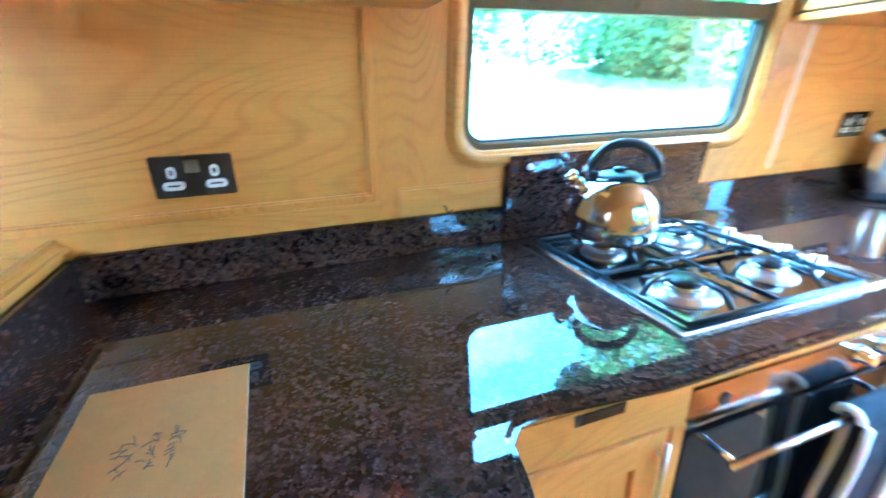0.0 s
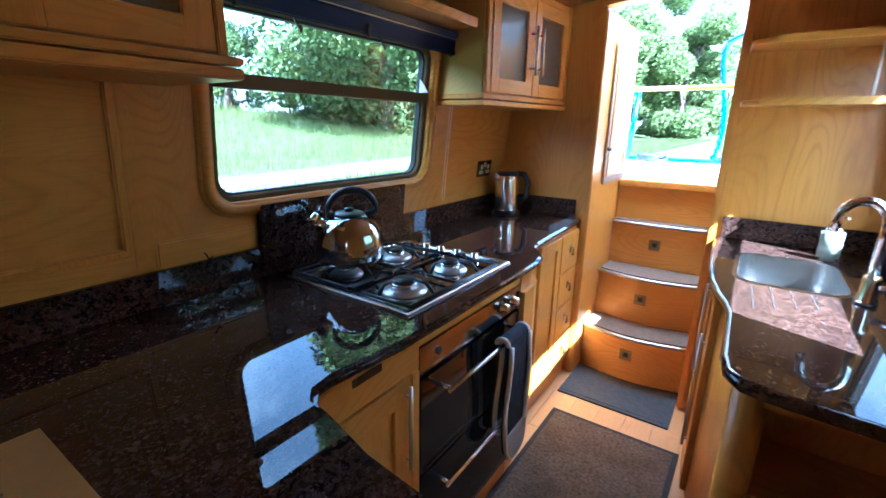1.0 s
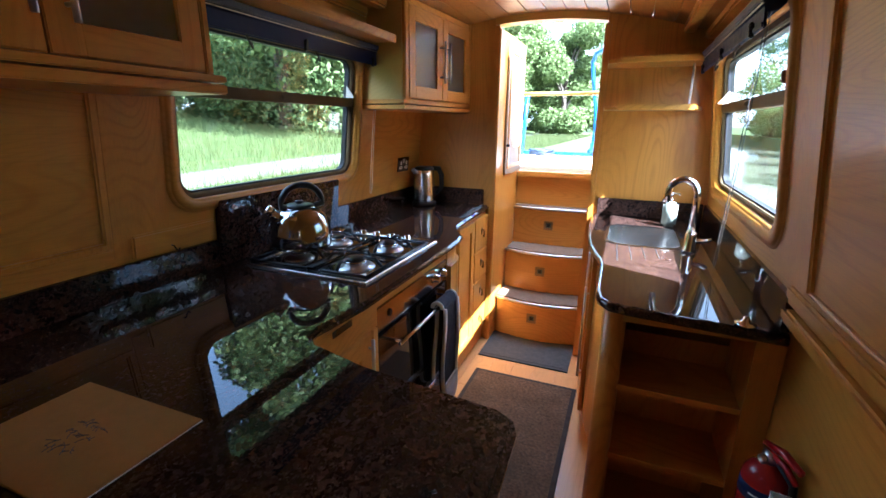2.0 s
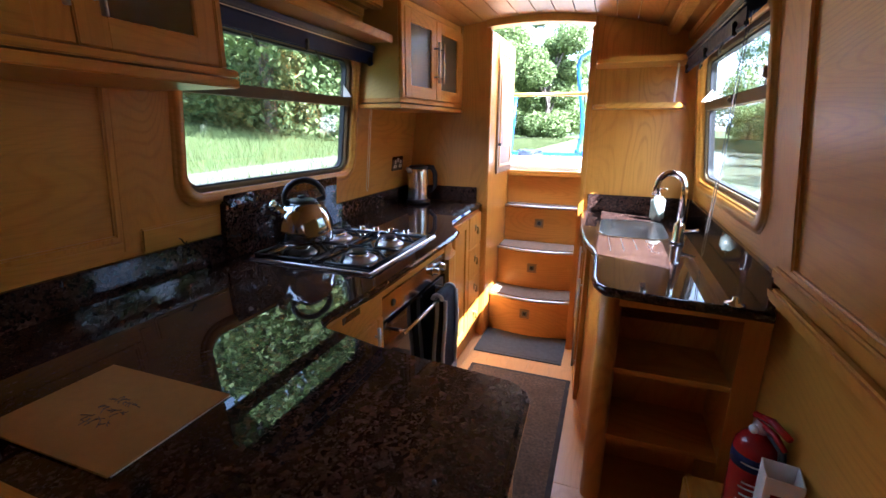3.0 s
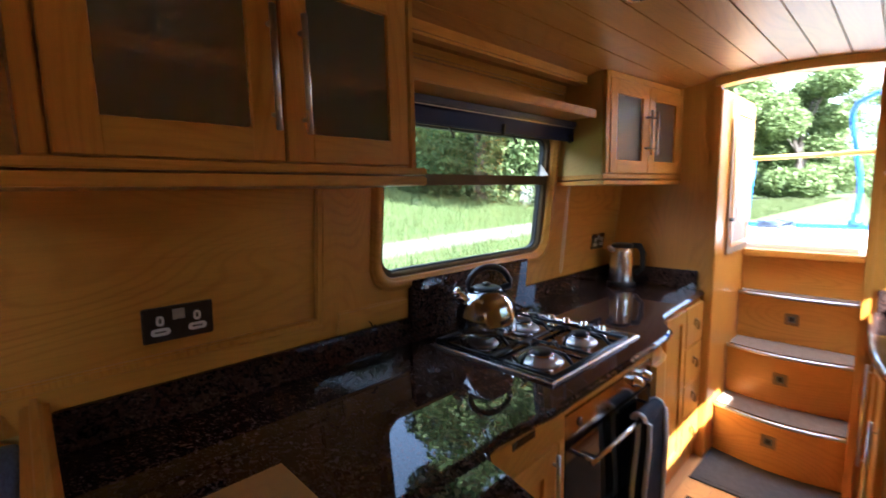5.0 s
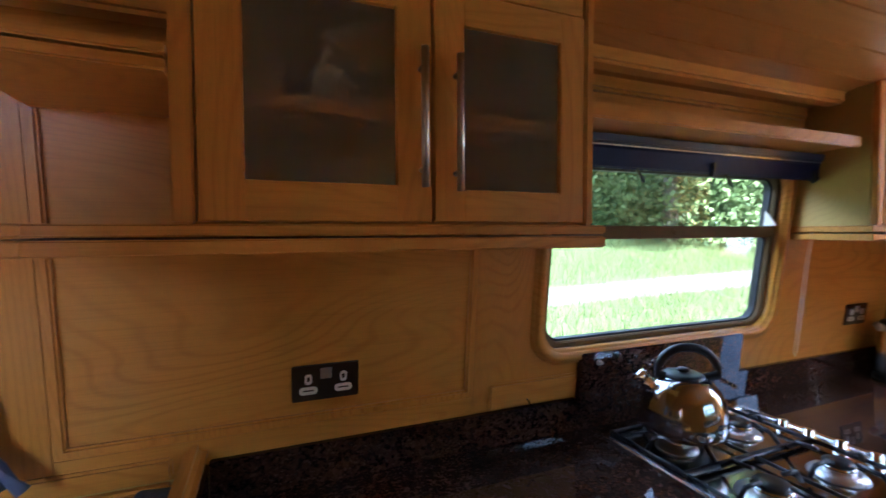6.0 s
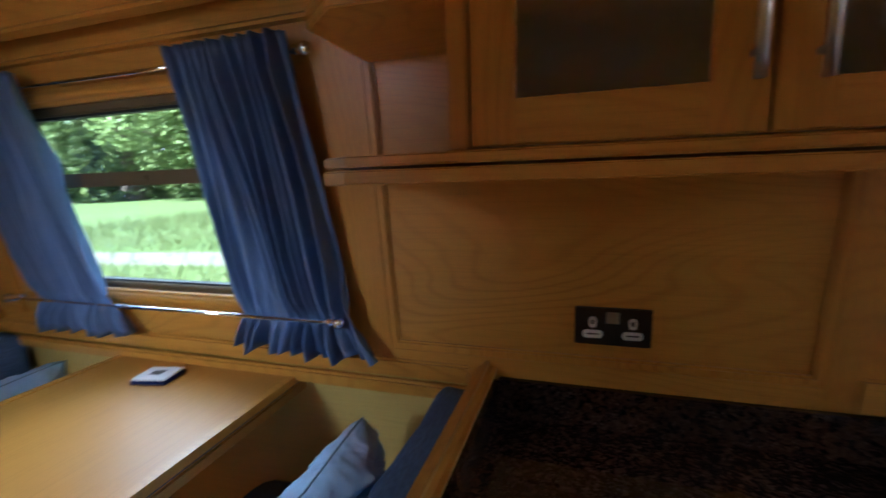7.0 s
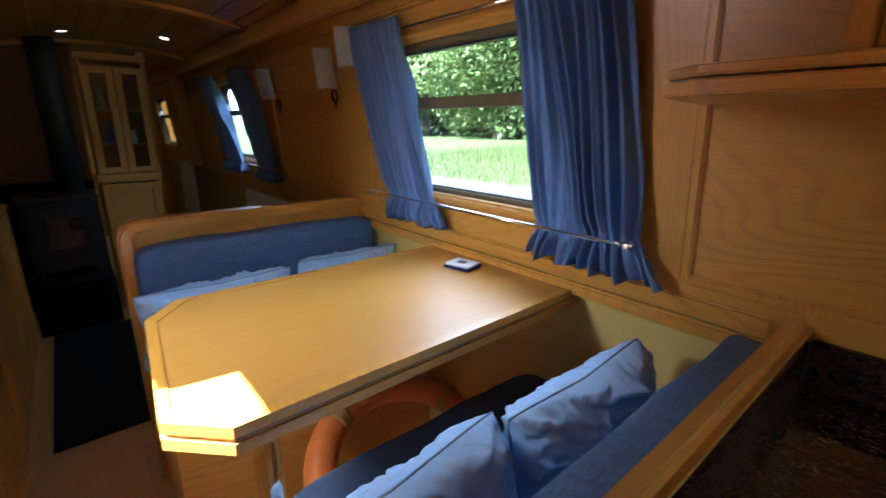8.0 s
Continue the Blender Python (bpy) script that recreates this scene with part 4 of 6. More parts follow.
def blind(f, x0, x1, ztop, drop, label):
    bl = thing("roller_blind", f((x0 + x1) / 2, 0.05, ztop - drop), label, "blind", "window blinds")
    bm = tube([f(x0, 0.045, ztop - 0.025), f(x1, 0.045, ztop - 0.025)], 0.024, 14)
    part("roll", bm, BLIND, bl, "", True)
    part("cloth", warp(box(x0 + 0.01, x1 - 0.01, 0.063, 0.067, ztop - drop, ztop - 0.02), f), BLIND, bl)
    part("hem_bar", warp(box(x0 + 0.005, x1 - 0.005, 0.060, 0.072, ztop - drop - 0.012, ztop - drop + 0.006, 0.004), f), BLIND, bl)
    part("headrail", warp(box(x0, x1, 0.068, 0.078, ztop - 0.024, ztop - 0.002, 0.003), f), SLATE, bl, "slate blue headrail")
    part("strip", warp(box(x0 + 0.01, x1 - 0.01, 0.0672, 0.072, ztop - 0.030, ztop - 0.027), f), STEEL, bl, "thin bright metal strip")
    for x in (x0 + 0.10, x0 + 0.55, x1 - 0.08):
        part("bracket", warp(box(x, x + 0.014, 0.0672, 0.080, ztop - drop - 0.02, ztop - drop + 0.02, 0.003), f), PLASTIC_BLACK, bl)
    for x in (x0 + 0.28, x0 + 0.62):
        part("hook", tube([f(x, 0.066, ztop - drop - 0.01), f(x, 0.08, ztop - drop - 0.03), f(x + 0.012, 0.08, ztop - drop - 0.045), f(x + 0.02, 0.07, ztop - drop - 0.03)], 0.004, 6), BRONZE, bl)
    return bl


blind_a = blind(on_a, -0.235, 0.865, 1.745, 0.075, "rolled-up navy blind over the galley window")
blind_b = blind(on_b, 0.30, 1.40, 1.725, 0.075, "rolled-up navy blind over the canal window")


def chain(f, x, z1, z0, d=0.06):
    bm = tube([f(x, d, z1), f(x - 0.004, d - 0.004, (z0 + z1) / 2), f(x, d, z0), f(x + 0.012, d, z0 - 0.02), f(x + 0.02, d, z0), f(x + 0.012, d - 0.004, (z0 + z1) / 2), f(x + 0.012, d, z1)], 0.0014, 6)
    part("cord", bm, WHITE, blind_a, "thin beaded cord", True)


chain(on_a, 0.875, 1.72, 1.06, 0.05)
part("cord", tube([(0.31, -1.57, 1.69), (0.42, -1.584, 1.30), (0.545, -1.595, 0.95), (0.555, -1.594, 0.935), (0.56, -1.592, 0.955), (0.435, -1.58, 1.30), (0.325, -1.566, 1.69)], 0.0013, 6), INK, blind_b, "thin dark beaded cord", True)
part("wand", tube([(1.42, -1.525, 1.72), (1.40, -1.525, 1.49)], 0.005, 8), WHITE, blind_b, "white plastic wand", True)

# cabinet beside the steps, its front turned a little
P0, P1 = Vector((0.815, -0.285, 0)), Vector((1.538, -0.348, 0))
u = (P1 - P0).normalized()
nn = Vector((u.y, -u.x, 0))
F2 = lambda s, d, z: tuple(P0 + u * s + nn * d + Vector((0, 0, z)))
L2 = (P1 - P0).length
cab = thing("wall_cabinet", (1.18, -0.17, 1.508), "small ash wall cabinet with frosted doors beside the steps", "cabinet", "wall cabinets")
part("side", prism([(0.833, -0.062), (0.85, -0.062), (0.833, -0.285), (0.816, -0.2835)], 1.509, 1.935), W_PALE, cab)
part("base", prism([(0.851, -0.062), (0.835, -0.285), (1.537, -0.347), (1.547, -0.062)], 1.509, 1.525), W_X, cab)
part("shelf", prism([(0.853, -0.09), (0.84, -0.28), (1.535, -0.34), (1.545, -0.09)], 1.70, 1.715), W_X, cab)
part("stile", warp(box(0.0, 0.03, 0, 0.018, 1.512, 1.938, 0.003), F2), W_Z, cab)
part("stile", warp(box(L2 - 0.03, L2, 0, 0.018, 1.512, 1.948, 0.003), F2), W_Z, cab)
part("top_rail", warp(box(0.031, L2 - 0.031, -0.002, 0.016, 1.912, 1.942, 0.003), F2), W_X, cab)
d1 = door(cab, F2, 0.032, L2 / 2 - 0.002, 1.514, 1.910, True, 0.058)
bar_handle(d1, F2, L2 / 2 - 0.028, 1.60, 1.80, 0.05)
d2 = door(cab, F2, L2 / 2 + 0.002, L2 - 0.032, 1.514, 1.910, True, 0.058)
bar_handle(d2, F2, L2 / 2 + 0.028, 1.60, 1.80, 0.05)
csh = thing("cabinet_shelf", (1.18, -0.2, 1.463), "moulded ash board under the small wall cabinet", "shelf")
for z0, z1, g in ((1.463, 1.4835, 0.0), (1.4885, 1.5085, 0.003)):
    pl = [(0.828, -0.052), (0.808, -0.298 + g), (1.546, -0.364 + g), (1.546, -0.052)]
    part("board", prism(pl, z0, z1, 0.003), W_X, csh)
crockery(None, [(1.0, -0.2, 1.5255, 0.04, 0.1, WHITE, "mug"), (1.35, -0.2, 1.7155, 0.04, 0.1, CARDBOARD, "mug")])

# corner shelves by the canal window
for z in (1.475, 1.688):
    pl = [(1.5485, -1.13), (1.33, -1.145), (1.29, -1.20), (1.29, -1.545), (1.5485, -1.60)]
    bsh = thing("bulkhead_shelf", (1.42, -1.37, z), "lipped ash shelf fixed to the stern bulkhead", "shelf", "bulkhead shelves")
    part("board", prism(pl, z, z + 0.018, 0.003), W_Y, bsh)
    part("lip", box(1.28, 1.2895, -1.54, -1.205, z - 0.004, z + 0.024, 0.003), W_Y, bsh)

# ---- dinette ----
def soft(x0, x1, y0, y1, z0, z1, n=14, power=11.0, wob=0.006, seed=0, sharp=None):
    """A stuffed cushion: a rounded block with an uneven skin."""
    b = bmesh.new()
    bmesh.ops.create_cube(b, size=2)
    bmesh.ops.subdivide_edges(b, edges=b.edges[:], cuts=n, use_grid_fill=True)
    c = Vector(((x0 + x1) / 2, (y0 + y1) / 2, (z0 + z1) / 2))
    h = Vector(((x1 - x0) / 2, (y1 - y0) / 2, (z1 - z0) / 2))
    for v in b.verts:
        p = v.co
        s = (abs(p.x) ** power + abs(p.y) ** power + abs(p.z) ** power) ** (1 / power)
        q = Vector((p.x / s, p.y / s, p.z / s))
        w = noise.noise(Vector((q.x * h.x, q.y * h.y, q.z * h.z)) * 9 + Vector((seed, 0, 0))) * wob
        v.co = c + Vector((q.x * h.x, q.y * h.y, q.z * h.z)) + q * w
    return b


def pillow(wide, high, thick, seed, n=72):
    """A plump scatter cushion, standing in the x-z plane at the origin, its edge pinched."""
    b = bmesh.new()
    rng = np.random.default_rng(40 + seed)
    creases = []
    for k in range(34):
        a = rng.uniform(0, math.tau)
        creases.append((rng.uniform(-0.75, 0.75), rng.uniform(-0.75, 0.75), math.cos(a), math.sin(a), rng.uniform(0.2, 0.6), rng.uniform(0.020, 0.045), rng.uniform(0.016, 0.044)))
    grid = {}
    for sgn in (-1, 1):
        for i in range(n + 1):
            for j in range(n + 1):
                a, c = i / n * 2 - 1, j / n * 2 - 1
                edge = min(1 - abs(a), 1 - abs(c))
                if edge < 1e-6 and sgn > 0:
                    grid[(1, i, j)] = grid[(-1, i, j)]
                    continue
                f = ((1 - a ** 4) * (1 - c ** 4)) ** 0.5
                pull = (1 - 0.09 * (1 - abs(a * c)) * max(abs(a), abs(c)) ** 3) * (1 - 0.02 * abs(a * c) ** 9)
                t = thick / 2 * f + 0.012 * noise.noise(Vector((a * 2.3 + seed, c * 2.1, sgn * 3.0))) * f
                rid = noise.noise(Vector((a * 1.6 + 2.3 * c + seed * 1.7, a * 0.9 - c * 0.5, sgn * 1.3)))
                t += 0.05 * (0.28 - abs(rid)) * f ** 0.5 - 0.014 * max(0.0, 1 - abs(rid) * 14) * f
                for px, pz, ux, uz, ln, wd, dp in creases:
                    al, ac = (a - px) * ux + (c - pz) * uz, -(a - px) * uz + (c - pz) * ux + 0.08 * math.sin(5 * a + seed)
                    t -= dp * math.exp(-(al / ln) ** 2) * (math.exp(-(ac / wd) ** 2) - 0.55 * math.exp(-((ac - 1.7 * wd) / (1.3 * wd)) ** 2)) * f
                near = max(0.0, abs(a * c) - 0.12)
                t += 0.010 * near * math.sin(13 * math.atan2(1 - abs(c), 1 - abs(a) + 1e-6) + seed) * min(1.0, edge * 12)
                t += 0.006 * math.exp(-((edge - 0.10) / 0.05) ** 2) * math.sin(31 * (a - c) + 3 * math.sin(7 * (a + c) + seed)) * min(1.0, edge * 20)
                t = max(t, 0.002)
                grid[(sgn, i, j)] = b.verts.new((a * wide / 2 * pull, sgn * t, c * high / 2 * pull))
    for sgn in (-1, 1):
        for i in range(n):
            for j in range(n):
                b.faces.new((grid[(sgn, i, j)], grid[(sgn, i + 1, j)], grid[(sgn, i + 1, j + 1)], grid[(sgn, i, j + 1)]))
    return b


# table
table = thing("dinette_table", (-1.89, -0.47, -0.012), "varnished ash dinette table with clipped corners", "table")
TT = [(-1.553, 0.025), (-1.532, -0.965), (-1.622, -1.053), (-2.083, -1.014), (-2.19, -0.93), (-2.205, 0.025)]
def inset(poly, d):
    c = Vector((sum(p[0] for p in poly) / len(poly), sum(p[1] for p in poly) / len(poly)))
    return [(x + (d if x < c.x else -d), y + (d if y < c.y else -d) if y < 0 else y) for x, y in poly]
part("tabletop", prism(inset(TT, 0.022)[::-1], 0.920, 0.9495), W_TABLE, table)
part("edging", prism(TT[::-1], 0.895, 0.9255, 0.005), W_TABLE, table)
bm = bmesh.new()
ins = inset(TT, 0.022)
for i in range(5):
    a, c, e, g = TT[i], TT[i + 1], ins[i + 1], ins[i]
    quad = [a, c, e, g]
    prism(quad, 0.931, 0.952, 0.0, bm)
part("edge_band", bm, W_X, table, "raised darker ash edge band")
part("inlay", prism(inset(TT, 0.003)[::-1], 0.9258, 0.9308), INK, table, "dark line round the table edge")
part("leg", tube([(-1.578, -0.905, -0.01), (-1.578, -0.905, 0.895)], 0.024, 16), CHROME, table, "chrome tube leg", True)
part("leg_flange", lathe([(0.055, 0), (0.055, 0.008), (0.028, 0.03)], (-1.578, -0.905, -0.0115), 20), CHROME, table)

# seats
bench = thing("dinette_bench", (-1.25, -0.5, -0.012), "boxed ash dinette bench against the galley peninsula", "bench", "dinette benches")
part("base", box(-1.665, -1.045, -0.865, 0.028, -0.012, 0.50), W_Y, bench)
part("backboard", box(-1.042, -1.0245, -1.175, 0.0, -0.012, 1.035), W_Y, bench)
part("back_rail", prism([(-1.047, 0.02), (-1.047, -1.165), (-1.036, -1.19), (-1.014, -1.19), (-1.002, -1.165), (-1.002, 0.02)], 1.006, 1.048, 0.018), W_Y, bench, "rounded ash top rail")
solid("seat_cushion", soft(-1.72, -1.15, -0.87, 0.02, 0.502, 0.612, seed=2), SEATCLOTH, "dark blue upholstered bench seat cushion", "cushion", "seat cushions", smooth=True)
solid("back_cushion", soft(-1.135, -1.044, -0.99, 0.015, 0.60, 0.985, seed=5), CUSHION, "blue upholstered bench back cushion", "cushion", "back cushions", smooth=True)
bench = thing("dinette_bench", (-2.75, -0.5, -0.012), "ash dinette bench with a curved back rail", "bench", "dinette benches")
part("base", box(-2.76, -2.28, -0.98, 0.028, -0.012, 0.50), W_Y, bench)
part("backboard", box(-2.80, -2.775, -0.954, 0.0, -0.012, 1.031), W_Y, bench)
outer_ = [(0.0, 1.078), (-0.93, 1.078)] + [(-0.93 - 0.072 * math.sin(radians(q)), 1.006 + 0.072 * math.cos(radians(q))) for q in (15, 30, 45, 60, 75, 90)] + [(-1.002, -0.012)]
inner_ = [(-0.955, -0.012), (-0.955, 1.004)] + [(-0.927 - 0.028 * math.cos(radians(q)), 1.004 + 0.028 * math.sin(radians(q))) for q in (30, 60, 90)] + [(0.0, 1.032)]
part("back_rail", warp(prism(outer_ + inner_, -2.822, -2.748, 0.008), lambda a, b, c: (c, a, b)), W_Y, bench, "flat ash rail turning down the bench end")
solid("seat_cushion", soft(-2.76, -2.25, -0.965, 0.02, 0.502, 0.615, seed=8), SEATCLOTH, "dark blue upholstered bench seat cushion", "cushion", "seat cushions", smooth=True)
solid("back_cushion", soft(-2.772, -2.67, -0.968, 0.012, 0.60, 0.992, seed=9), CUSHION, "blue upholstered bench back cushion", "cushion", "back cushions", smooth=True)
for (x, y, z, rz, tilt, w, h, s) in ((-2.60, -0.738, 0.704, 90, -20, 0.53, 0.35, 1), (-2.60, -0.205, 0.712, 90, -20, 0.48, 0.36, 2), (-1.262, -0.365, 0.768, 91, 8, 0.47, 0.345, 3), (-1.272, -0.822, 0.762, 95, 10, 0.47, 0.345, 4)):
    bm = pillow(w, h, 0.165 if x > -2 else 0.14, s)
    mt = pose(x, y, z, 0, 0, rz) @ pose(0, 0, 0, -tilt, 0, 0)
    bm.transform(mt)
    sc = solid("scatter_cushion", bm, PILLOW, "pale blue cotton scatter cushion on the bench", "cushion", "scatter cushions", smooth=True)
    seam = []
    for a, c in [(-1 + 0.1 * q, -1) for q in range(20)] + [(1, -1 + 0.1 * q) for q in range(20)] + [(1 - 0.1 * q, 1) for q in range(20)] + [(-1, 1 - 0.1 * q) for q in range(20)]:
        pull = (1 - 0.09 * (1 - abs(a * c))) * (1 - 0.02 * abs(a * c) ** 9)
        seam.append(tuple(mt @ Vector((a * w / 2 * pull, 0, c * h / 2 * pull))))
    part("piping", tube(seam, 0.0026, 6, closed=True), SEAMBLUE, sc, "darker blue stitched seam", True)
# lifebuoy stowed under the table
buoy = thing("lifebuoy", (-2.0, -0.25, 0.0), "orange lifebuoy stowed under the dinette table", "lifebuoy")
def ringpath(c, R, t0, t1, n, tilt):
    pts = []
    for i in range(n + 1):
        a = t0 + (t1 - t0) * i / n
        pts.append(tuple(Vector(c) + Vector((-R * math.sin(a) * math.sin(tilt), R * math.cos(a), R * math.sin(a) * math.cos(tilt)))))
    return pts
BC, BR, BT = (-1.96, -0.29, 0.195), 0.345, radians(64)
part("ring", tube(ringpath(BC, BR, 0, math.tau, 40, BT)[:-1], 0.058, 14, closed=True), ORANGE, buoy, "", True)
for a in (0.6, 2.1, 3.7, 5.3):
    part("band", tube(ringpath(BC, BR, a - 0.08, a + 0.08, 4, BT), 0.061, 14), CARDBOARD, buoy, "pale reflective band", True)
# small card on the table
cst = thing("coaster", (-1.92, -0.115, 0.9505), "small white printed card box on the table", "box")
for nm_, b_, m_, lb_ in (("tray", box(-0.05, 0.05, -0.042, 0.042, 0.0, 0.010, 0.002), BLIND, "dark violet card tray"), ("card", box(-0.048, 0.048, -0.040, 0.040, 0.0105, 0.0165, 0.002), PAPER, ""), ("print", box(-0.018, 0.014, -0.012, 0.014, 0.016, 0.0172), INK, "dark printed patch")):
    b_.transform(pose(-1.92, -0.115, 0.9505, 0, 0, 12))
    part(nm_, b_, m_, cst, lb_)


# curtains
def curtain(x0t, x1t, x0b, x1b, ztop, zrail, zhem, seed, label):
    cu = thing("curtain", on_a((x0b + x1b) / 2, 0.05, zhem), label, "curtain", "window curtains")
    nx, nz = 240, 40
    bm = bmesh.new()
    lay = []
    for off in (0.0, 0.004):
        rows = []
        for j in range(nz + 1):
            f = j / nz
            z = ztop + (zhem - ztop) * f
            k = min(1.0, (ztop - z) / (ztop - zrail))
            flare = max(0.0, (zrail - z) / (zrail - zhem)) if z < zrail else 0.0
            row = []
            for i in range(nx + 1):
                a = i / nx
                xa, xb = x0t + (x0b - x0t) * k, x1t + (x1b - x1t) * k
                x = xa + (xb - xa) * a + flare * ((a - 0.42) * 0.05 + 0.10 * max(0.0, a - 0.6))
                amp = 0.021 + 0.024 * noise.noise(Vector((a * 3 + seed, f * 1.5, 0)))
                if f < 0.1:
                    amp *= 0.45 + 5.5 * f
                amp *= 1 - 0.75 * math.exp(-((z - zrail) / 0.03) ** 2)
                ph = a * 58 + 9.0 * noise.noise(Vector((a * 3.1, f * 1.2 + seed, 3.1)))
                head = math.exp(-(f / 0.07) ** 2)
                d = 0.064 - 0.018 * k + amp * (math.sin(ph) + 0.30 * math.sin(2.3 * ph + seed)) + 0.006 * head * math.sin(ph * 2.9) + 0.024 * min(1, 2 * flare) * math.sin(ph * 1.37 + 1 + seed) + 0.014 * flare + 0.0025 * noise.noise(Vector((a * 22, f * 14, seed))) + off
                zz = z + (0.010 * math.sin(ph * 0.5 + seed) + 0.05 * max(0.0, a - 0.85)) * flare
                row.append(bm.verts.new(on_a(x, d, zz)))
            rows.append(row)
        lay.append(rows)
    for rows in lay:
        for j in range(nz):
            for i in range(nx):
                bm.faces.new((rows[j][i], rows[j][i + 1], rows[j + 1][i + 1], rows[j + 1][i]))
    A_, B_ = lay
    for j in range(nz):
        for i in (0, nx):
            bm.faces.new((A_[j][i], A_[j + 1][i], B_[j + 1][i], B_[j][i]))
    for j in (0, nz):
        for i in range(nx):
            bm.faces.new((A_[j][i], A_[j][i + 1], B_[j][i + 1], B_[j][i]))
    part("cloth", bm, CURTAIN, cu, "", True)
    return cu


def rail(x0, x1, z, d, label):
    r = thing("curtain_rail", on_a((x0 + x1) / 2, d, z), label, "curtain rail", "curtain rails")
    part("rod", tube([on_a(x0, d, z), on_a(x1, d, z)], 0.005, 10), CHROME, r, "", True)
    for x in (x0 + 0.02, x1 - 0.02):
        part("bracket", tube([on_a(x, -0.001, z), on_a(x, d + 0.006, z)], 0.0105, 12), CHROME, r, "", True)
        part("finial", lathe([(0.005, -0.015), (0.014, -0.008), (0.014, 0.008), (0.005, 0.015)], on_a(x0 - 0.006 if x < (x0 + x1) / 2 else x1 + 0.006, d, z), 14), CHROME, r, "", True)


curtain(-1.715, -1.405, -1.655, -1.34, 1.775, 1.135, 1.045, 1, "blue gathered curtain held under a lower rail")
curtain(-2.55, -2.24, -2.45, -2.135, 1.775, 1.135, 1.045, 2, "blue gathered curtain held under a lower rail")
rail(-2.66, -1.385, 1.745, 0.028, "thin chrome rail holding the curtain heads")
rail(-2.56, -1.375, 1.135, 0.066, "thin chrome rail holding the curtains to the wall")
curtain(-4.25, -3.95, -4.06, -3.76, 1.765, 1.135, 1.06, 3, "dark blue curtain beside the farther window")
curtain(-5.05, -4.70, -4.78, -4.43, 1.765, 1.135, 1.06, 4, "dark blue curtain beside the farther window")
rail(-5.08, -3.86, 1.745, 0.028, "thin chrome rail holding the curtain heads")
rail(-4.80, -3.74, 1.135, 0.066, "thin chrome rail holding the curtains to the wall")

# ---- things on the galley worktop ----
hob = thing("gas_hob", (0.285, -0.32, 0.911), "four-burner stainless steel gas hob set in granite", "hob")
HX0, HX1, HY0, HY1 = 0.0, 0.574, -0.568, -0.07
part("rim", ring([(HX0, HY0), (HX1, HY0), (HX1, HY1), (HX0, HY1)], [(HX0 + 0.022, HY0 + 0.022), (HX1 - 0.022, HY0 + 0.022), (HX1 - 0.022, HY1 - 0.022), (HX0 + 0.022, HY1 - 0.022)], -0.910, -0.919, 0.004), POLISHED, hob)
for o in hob.children:
    for v in o.data.vertices:
        v.co = (v.co.x, v.co.z, -v.co.y)
part("tray", box(HX0 + 0.014, HX1 - 0.014, HY0 + 0.014, HY1 - 0.014, 0.9105, 0.913), plain("dark_steel", (0.34, 0.33, 0.31), 0.16, 1.0, 0.1, 30), hob, "dark polished steel tray")
BURN = [(0.135, -0.44, 0.055), (0.135, -0.20, 0.042), (0.375, -0.44, 0.047), (0.375, -0.20, 0.047)]
for x, y, r in BURN:
    bu = part("burner", lathe([(r * 1.28, 0), (r * 1.24, 0.004), (r * 1.08, 0.010), (r * 0.95, 0.013), (r * 0.8, 0.014)], (x, y, 0.9132), 28), STEEL, hob, "polished burner dish", True)
    part("burner_ring", lathe([(r * 0.72, 0), (r * 0.74, 0.010), (r * 0.70, 0.012)], (x, y, 0.9273), 28), CHROME, bu, "", True)
    part("burner_cap", lathe([(r * 0.66, 0), (r * 0.68, 0.004), (r * 0.6, 0.009), (r * 0.2, 0.010)], (x, y, 0.9394), 28), BLACK, bu, "black enamel cap", True)
for y0, y1 in ((-0.555, -0.322), (-0.316, -0.083)):
    g = tube([(0.022, y0, 0.925), (0.488, y0, 0.925), (0.488, y1, 0.925), (0.022, y1, 0.925)], 0.0062, 8, closed=True)
    yc = (y0 + y1) / 2
    for x, r in ((0.135, 0.06), (0.375, 0.06)):
        for dx, dy in ((1, 0), (-1, 0), (0, 1), (0, -1)):
            ex, ey = x + dx * 0.105, yc + dy * 0.112
            tube([(ex, ey, 0.926), (x + dx * 0.085, yc + dy * 0.085, 0.952), (x + dx * 0.04, yc + dy * 0.04, 0.955)], 0.0056, 7, g)
    tube([(0.255, y0, 0.925), (0.255, y1, 0.925)], 0.0048, 7, g)
    for x, y in ((0.03, y0 + 0.005), (0.48, y0 + 0.005), (0.03, y1 - 0.005), (0.48, y1 - 0.005)):
        tube([(x, y, 0.9128), (x, y, 0.924)], 0.005, 6, g)
    part("pan_support", g, BLACK, hob, "black enamelled pan support", True)
for y in (-0.225, -0.295, -0.37, -0.445):
    kn = lathe([(0.020, 0), (0.020, 0.004), (0.0155, 0.008), (0.0145, 0.024), (0.012, 0.026)], (0.528, y, 0.9132), 20)
    part("knob", kn, CHROME, hob, "chrome control knob", True)

